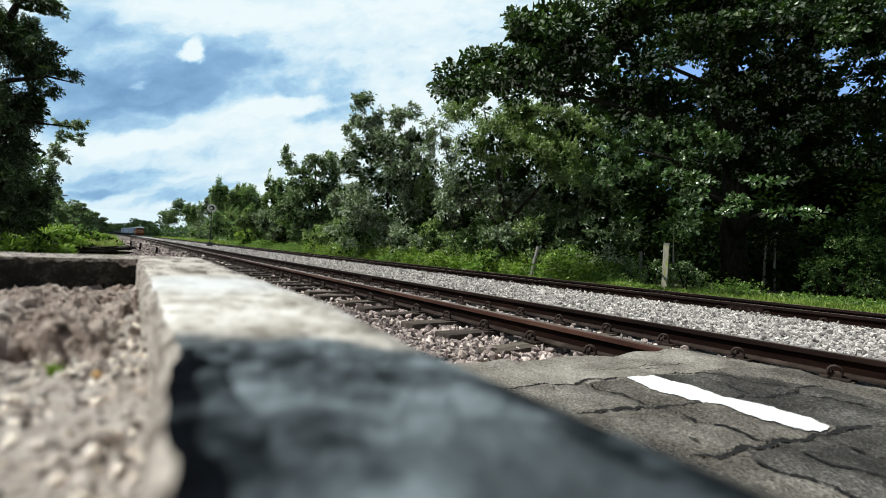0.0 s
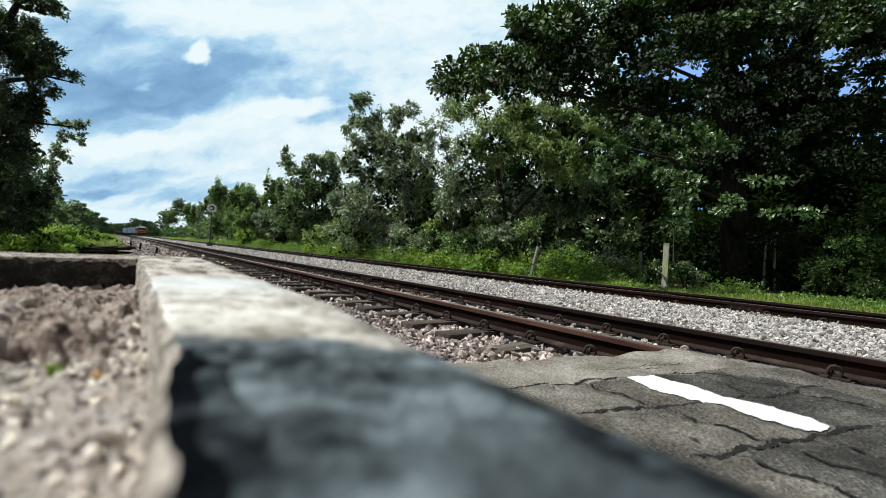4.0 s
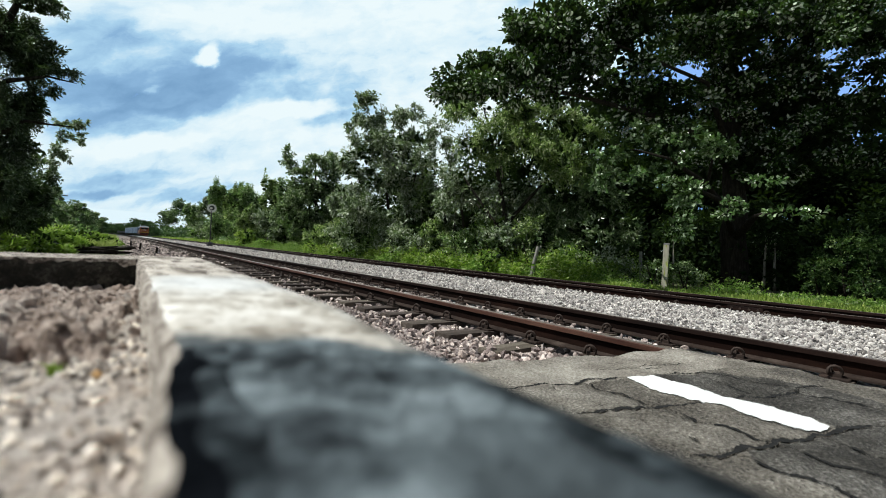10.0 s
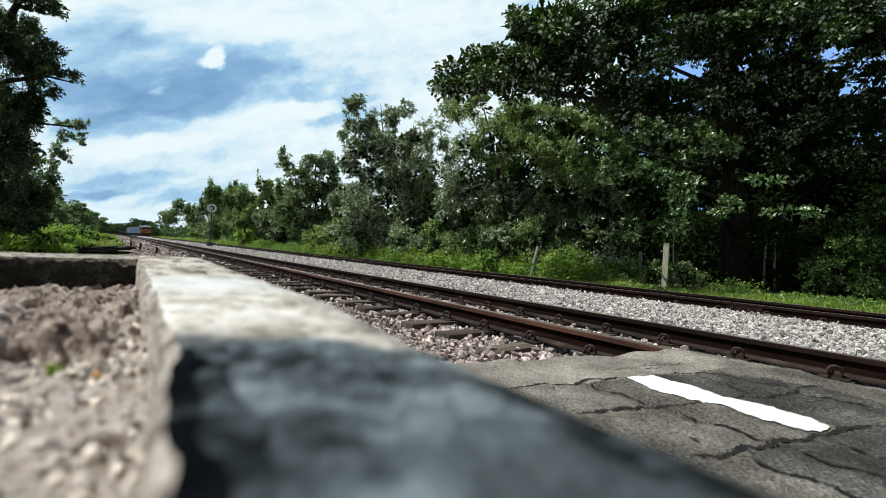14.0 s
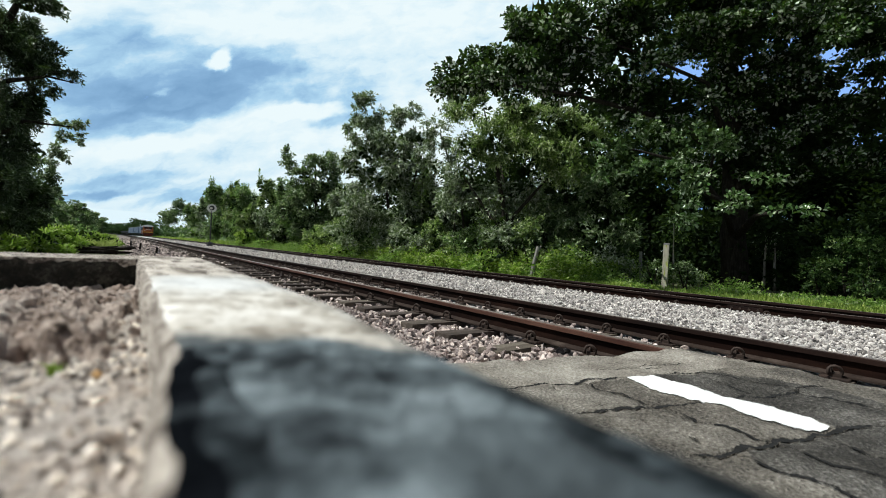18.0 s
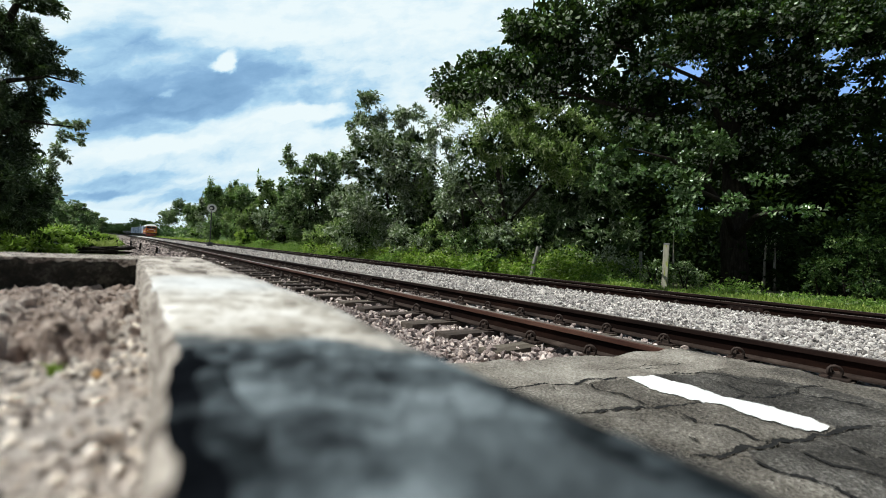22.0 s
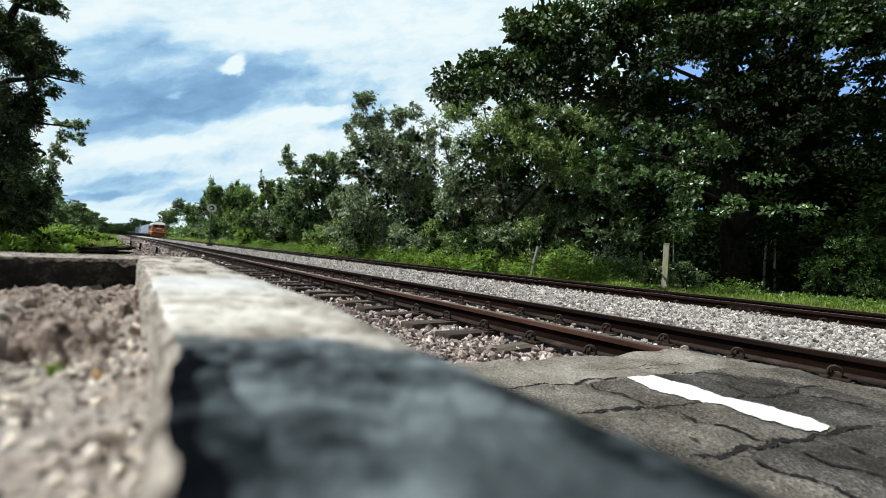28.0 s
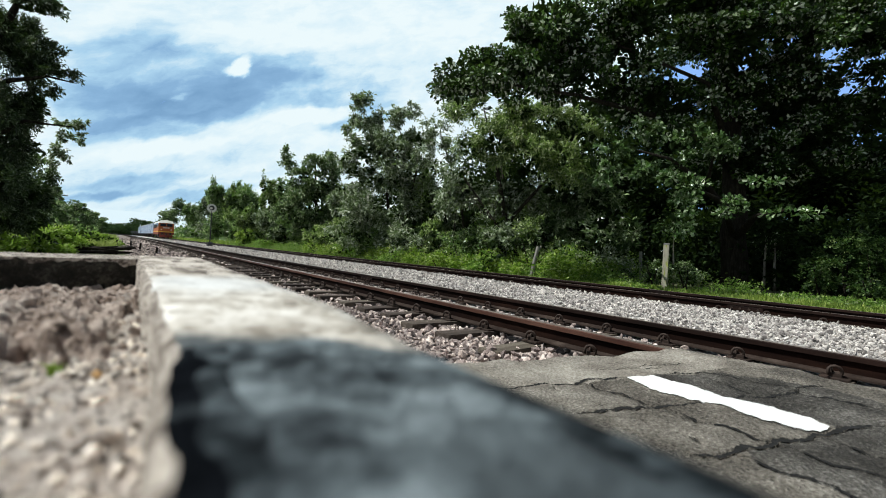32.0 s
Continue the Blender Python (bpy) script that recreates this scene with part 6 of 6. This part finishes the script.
def utility_pole(x, y, h):
    u = thing("utility_pole", (x, y, 0.0), "thin dark utility pole with a crossarm before distant trees", "utility pole", "poles along the line")
    part("pole", tube(bmesh.new(), [(0, 0, -0.2), (0, 0, h)], [0.14, 0.09], 8), M["pole"], u, smooth=True)
    arm = part("crossarm", box(bmesh.new(), (0.15, 0, h - 0.5), (1.5, 0.1, 0.12), bevel=0.01), M["pole"], u)
    for k in (-0.5, 0.0, 0.45, 0.8):
        part("insulator", tube(bmesh.new(), [(k, 0, h - 0.44), (k, 0, h - 0.36), (k, 0, h - 0.26)], [0.03, 0.055, 0.025], 8), M["lamp"], arm)


utility_pole(-7.1, 88.3, 6.7)
utility_pole(-6.2, 150.0, 7.0)
utility_pole(-4.5, 215.0, 7.0)

# ---- train ----
TRAIN = []                    # vehicle, distance of its front behind the locomotive's front


def bogie(vehicle, y, wheels=2, gap=1.9):
    b = part("bogie", box(box(bmesh.new(), (-0.62, 0, 0.5), (0.12, gap + 0.9, 0.26), bevel=0.03), (0.62, 0, 0.5), (0.12, gap + 0.9, 0.26), bevel=0.03), M["dark_metal"], vehicle, at=(0, y, 0))
    for k in range(wheels):
        wy = (k - (wheels - 1) / 2) * gap
        bm = bmesh.new()
        for sx in (-1, 1):
            tube(bm, [(sx * 0.45, wy, 0.44), (sx * 0.50, wy, 0.44), (sx * 0.51, wy, 0.44), (sx * 0.58, wy, 0.44)], [0.47, 0.47, 0.44, 0.44], 20)
        tube(bm, [(-0.5, wy, 0.44), (0.5, wy, 0.44)], [0.07, 0.07], 8)
        part("wheelset", bm, M["iron"], b, smooth=False)


def locomotive():
    """Front at y = 0, body running to +y; rail head at z = 0."""
    e = thing("locomotive", (0, 0, 0), "orange and red diesel locomotive with a cream roof and dark windscreen", "locomotive")
    L, W = 14.6, 1.35
    prof = ((-W, 0.75), (-W, 2.05), (-W + 0.06, 3.05), (-W + 0.32, 3.5), (0, 3.72), (W - 0.32, 3.5), (W - 0.06, 3.05), (W, 2.05), (W, 0.75))

    def hull(name, y0, y1, z0, z1, mat, label, slope=0.0, grow=0.0):
        bm = bmesh.new()
        xs = sorted({z0, z1, *[z for _, z in prof if z0 < z < z1]})
        rows = []
        for y, s in ((y0, 1), (y1, 0)):
            row = []
            for z in xs:
                w = np.interp(z, [0.0, 2.05, 3.05, 3.5, 3.72], [W, W, W - 0.06, W - 0.32, 0.25]) + grow
                row.append((w, z, y + s * slope * max(0.0, z - 2.0)))
            rows.append([bm.verts.new((-w, yy, z)) for w, z, yy in row] + [bm.verts.new((w, yy, z)) for w, z, yy in row[::-1]])
        n = len(rows[0])
        for k in range(n):
            bm.faces.new((rows[0][k], rows[0][(k + 1) % n], rows[1][(k + 1) % n], rows[1][k]))
        bm.faces.new(rows[0][::-1])
        bm.faces.new(rows[1])
        bmesh.ops.bevel(bm, geom=[ed for ed in bm.edges if all(abs(v.co.y - y0) < 0.8 for v in ed.verts) and ed.calc_length() > 0.1], offset=0.06, segments=2, affect="EDGES")
        return part(name, bm, mat, e, label)

    hull("skirt", 0.0, L, 0.72, 1.25, M["red"], "dark red lower body")
    body = hull("body", 0.06, L - 0.03, 1.25, 2.25, M["orange"], "orange body")
    hull("cab", 0.12, 2.6, 2.25, 3.08, M["orange"], "orange cab front", 0.16)
    hull("engine_hood", 2.6, L - 0.06, 2.25, 3.08, M["slate_blue"], "blue-grey body side")
    hull("roof", -0.75, L, 3.08, 3.72, M["cream"], "cream roof", 0.85, 0.03)
    hull("stripe", -0.012, L + 0.01, 1.22, 1.42, M["yellow"], "yellow stripe", 0.0, 0.012)
    for sx in (-1, 1):
        part("windscreen", box(bmesh.new(), (sx * 0.56, 0.2, 2.68), (0.98, 0.1, 0.56), (-9, 0, 0), 0.03), M["glass"], e, "dark windscreen pane")
        part("side_window", box(bmesh.new(), (sx * 1.32, 1.3, 2.62), (0.06, 0.9, 0.5), bevel=0.02), M["glass"], e)
        part("headlight", tube(bmesh.new(), [(sx * 0.85, 0.08, 1.75), (sx * 0.85, 0.0, 1.75)], [0.13, 0.13], 16), M["lamp"], e, "round headlight")
        part("buffer", tube(bmesh.new(), [(sx * 0.7, 0.1, 0.95), (sx * 0.7, -0.3, 0.95), (sx * 0.7, -0.33, 0.95)], [0.09, 0.09, 0.2], 14), M["dark_metal"], e)
        for k in range(7):
            part("grille", box(bmesh.new(), (sx * 1.34, 4.0 + k * 1.4, 2.4), (0.05, 0.9, 0.8), bevel=0.01), M["dark_metal"], e)
    part("snow_plough", box(box(bmesh.new(), (-0.55, 0.1, 0.42), (1.25, 0.08, 0.5), (14, 0, -10), 0.02), (0.55, 0.1, 0.42), (1.25, 0.08, 0.5), (14, 0, 10), 0.02), M["red"], e)
    part("coupler", box(bmesh.new(), (0, -0.2, 0.85), (0.24, 0.5, 0.26), bevel=0.03), M["dark_metal"], e)
    part("number_board", box(bmesh.new(), (0, 0.02, 2.12), (1.1, 0.05, 0.16), bevel=0.01), M["cream"], e)
    part("horn", tube(bmesh.new(), [(0.3, 0.7, 3.8), (0.3, 0.2, 3.82)], [0.04, 0.09], 10), M["dark_metal"], e)
    part("fuel_tank", box(bmesh.new(), (0, L / 2, 0.7), (2.1, 3.4, 0.7), bevel=0.12), M["dark_metal"], e)
    bogie(e, 2.9, 3, 1.6)
    bogie(e, L - 2.9, 3, 1.6)
    TRAIN.append((e, 0.0))
    return L


def wagon(back, kind):
    L, W = 15.2, 1.34
    if kind == "van":
        e = thing("covered_wagon", (0, 0, 0), "blue covered railway wagon with white upright panels", "wagon", "wagons of the train")
        bm = bmesh.new()
        box(bm, (0, L / 2, 2.05), (2 * W, L - 0.5, 2.3), bevel=0.04)
        part("body", bm, M["blue_white"], e, "blue body")
        bm = bmesh.new()
        tube(bm, [(0, 0.2, 2.75), (0, L - 0.2, 2.75)], [W + 0.06, W + 0.06], 28)
        for v in bm.verts:
            v.co.z = 3.2 + max(0.0, v.co.z - 2.75) * 0.3
        part("roof", bm, M["dull_grey"], e, "dull grey curved roof")
        for sx in (-1, 1):
            for k in range(5):
                part("panel", box(bmesh.new(), (sx * W, 1.5 + k * 3.04, 2.05), (0.02, 2.1, 2.2), bevel=0.004), M["pale_blue"], e, "pale blue-white upright panel")
            part("door", box(bmesh.new(), (sx * W, L / 2 + 0.01, 2.0), (0.03, 0.8, 2.1), bevel=0.005), M["blue_white"], e, "blue sliding door")
    else:
        e = thing("flat_wagon", (0, 0, 0), "dark low-sided flat wagon", "wagon", "wagons of the train")
        for sx in (-1, 1):
            part("side_board", box(bmesh.new(), (sx * 1.3, L / 2, 1.45), (0.07, L - 0.5, 0.7), bevel=0.01), M["dark_metal"], e)
        part("deck", box(bmesh.new(), (0, L / 2, 1.12), (2.55, L - 0.4, 0.1), bevel=0.01), M["sleeper"], e)
    part("underframe", box(bmesh.new(), (0, L / 2, 0.85), (2.3, L - 0.3, 0.24), bevel=0.02), M["dark_metal"], e)
    bogie(e, 2.4)
    bogie(e, L - 2.4)
    TRAIN.append((e, back))
    return L


back = locomotive() + 0.9
for kind in ("van", "van", "van", "van", "van", "flat", "flat", "flat"):
    back += wagon(back, kind) + 0.8


# ---- loose stones nearest the apron ----
loose_stones(shoulder_ob, 290, 1.0, 2.6, 1.45, 4.2, 0.034, M["stone_red"], 71)
loose_stones(bed_ob, 290, 4.0, 7.2, 0.3, 4.0, 0.024, M["stone_light"], 91)

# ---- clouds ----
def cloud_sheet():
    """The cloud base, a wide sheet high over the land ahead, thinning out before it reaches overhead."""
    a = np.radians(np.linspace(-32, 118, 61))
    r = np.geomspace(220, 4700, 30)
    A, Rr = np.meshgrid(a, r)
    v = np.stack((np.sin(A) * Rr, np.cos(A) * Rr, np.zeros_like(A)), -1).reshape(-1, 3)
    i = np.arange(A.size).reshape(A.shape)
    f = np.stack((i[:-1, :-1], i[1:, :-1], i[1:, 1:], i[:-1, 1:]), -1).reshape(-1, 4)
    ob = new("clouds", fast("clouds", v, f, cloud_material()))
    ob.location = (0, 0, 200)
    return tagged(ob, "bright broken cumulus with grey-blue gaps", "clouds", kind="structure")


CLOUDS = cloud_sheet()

# ---- what moves ----
GUSTS = (
    (0.0, -0.25, 0.1, 0.0, 0.2, 0.35, -0.1, -0.95, 0.15, 0.1, 0.45, 0.7, -0.15, 0.5, -0.2, 0.1, -0.1),
    (0.1, -0.4, 0.5, 0.6, -0.3, -0.6, 0.7, 0.2, -0.5, 0.4, 0.8, -0.4, -0.2, 0.6, -0.6, 0.3, 0.0),
    (0.2, -0.3, 0.3, 0.9, 0.0, -0.2, -0.7, 0.3, 0.1, 0.7, -0.4, 0.4, 0.9, -0.3, 0.2, -0.5, 0.1),
    (-0.3, -0.3, -0.2, 0.5, 0.1, -0.1, -0.2, 0.1, 0.4, 0.6, 0.3, 0.2, 0.3, -0.1, 0.4, -0.2, -0.3),
    (0.0, -0.25, 0.1, 0.05, 0.15, 0.4, -0.3, -1.0, 0.1, 0.15, 0.5, 0.7, 0.1, -0.5, 0.3, -0.2, 0.0),
    (1.0, 0.8, 0.9, 0.8, 0.7, 0.5, -0.5, -0.9, -0.6, -0.6, -1.0, -0.9, -0.8, -0.7, -0.8, -0.6, -0.3),
)


def motions():
    # the train draws nearer, slowly gathering speed
    rows = list(zip(range(0, 33, 4), (212.0, 203.0, 193.0, 183.0, 172.0, 159.0, 142.0, 122.5, 103.7)))
    for vehicle, behind in TRAIN:
        walk(vehicle, [(float(t), line_pose(s + behind, (FAR[0] + FAR[1]) / 2, RH)) for t, s in rows])
    # the clouds drift east
    walk(CLOUDS, [(0.0, pose(0, 0, 200)), (32.0, pose(48.5, 8.8, 200))])
    # boughs nod in the wind
    for ob, deg, gust in SWAY:
        at = ob.location.copy()
        g = GUSTS[gust]
        walk(ob, [(2.0 * k, pose(*at, deg * g[(k + 5) % 17] * 0.5, deg * g[k], deg * 0.5 * g[(k + 3) % 17])) for k in range(17)])


motions()
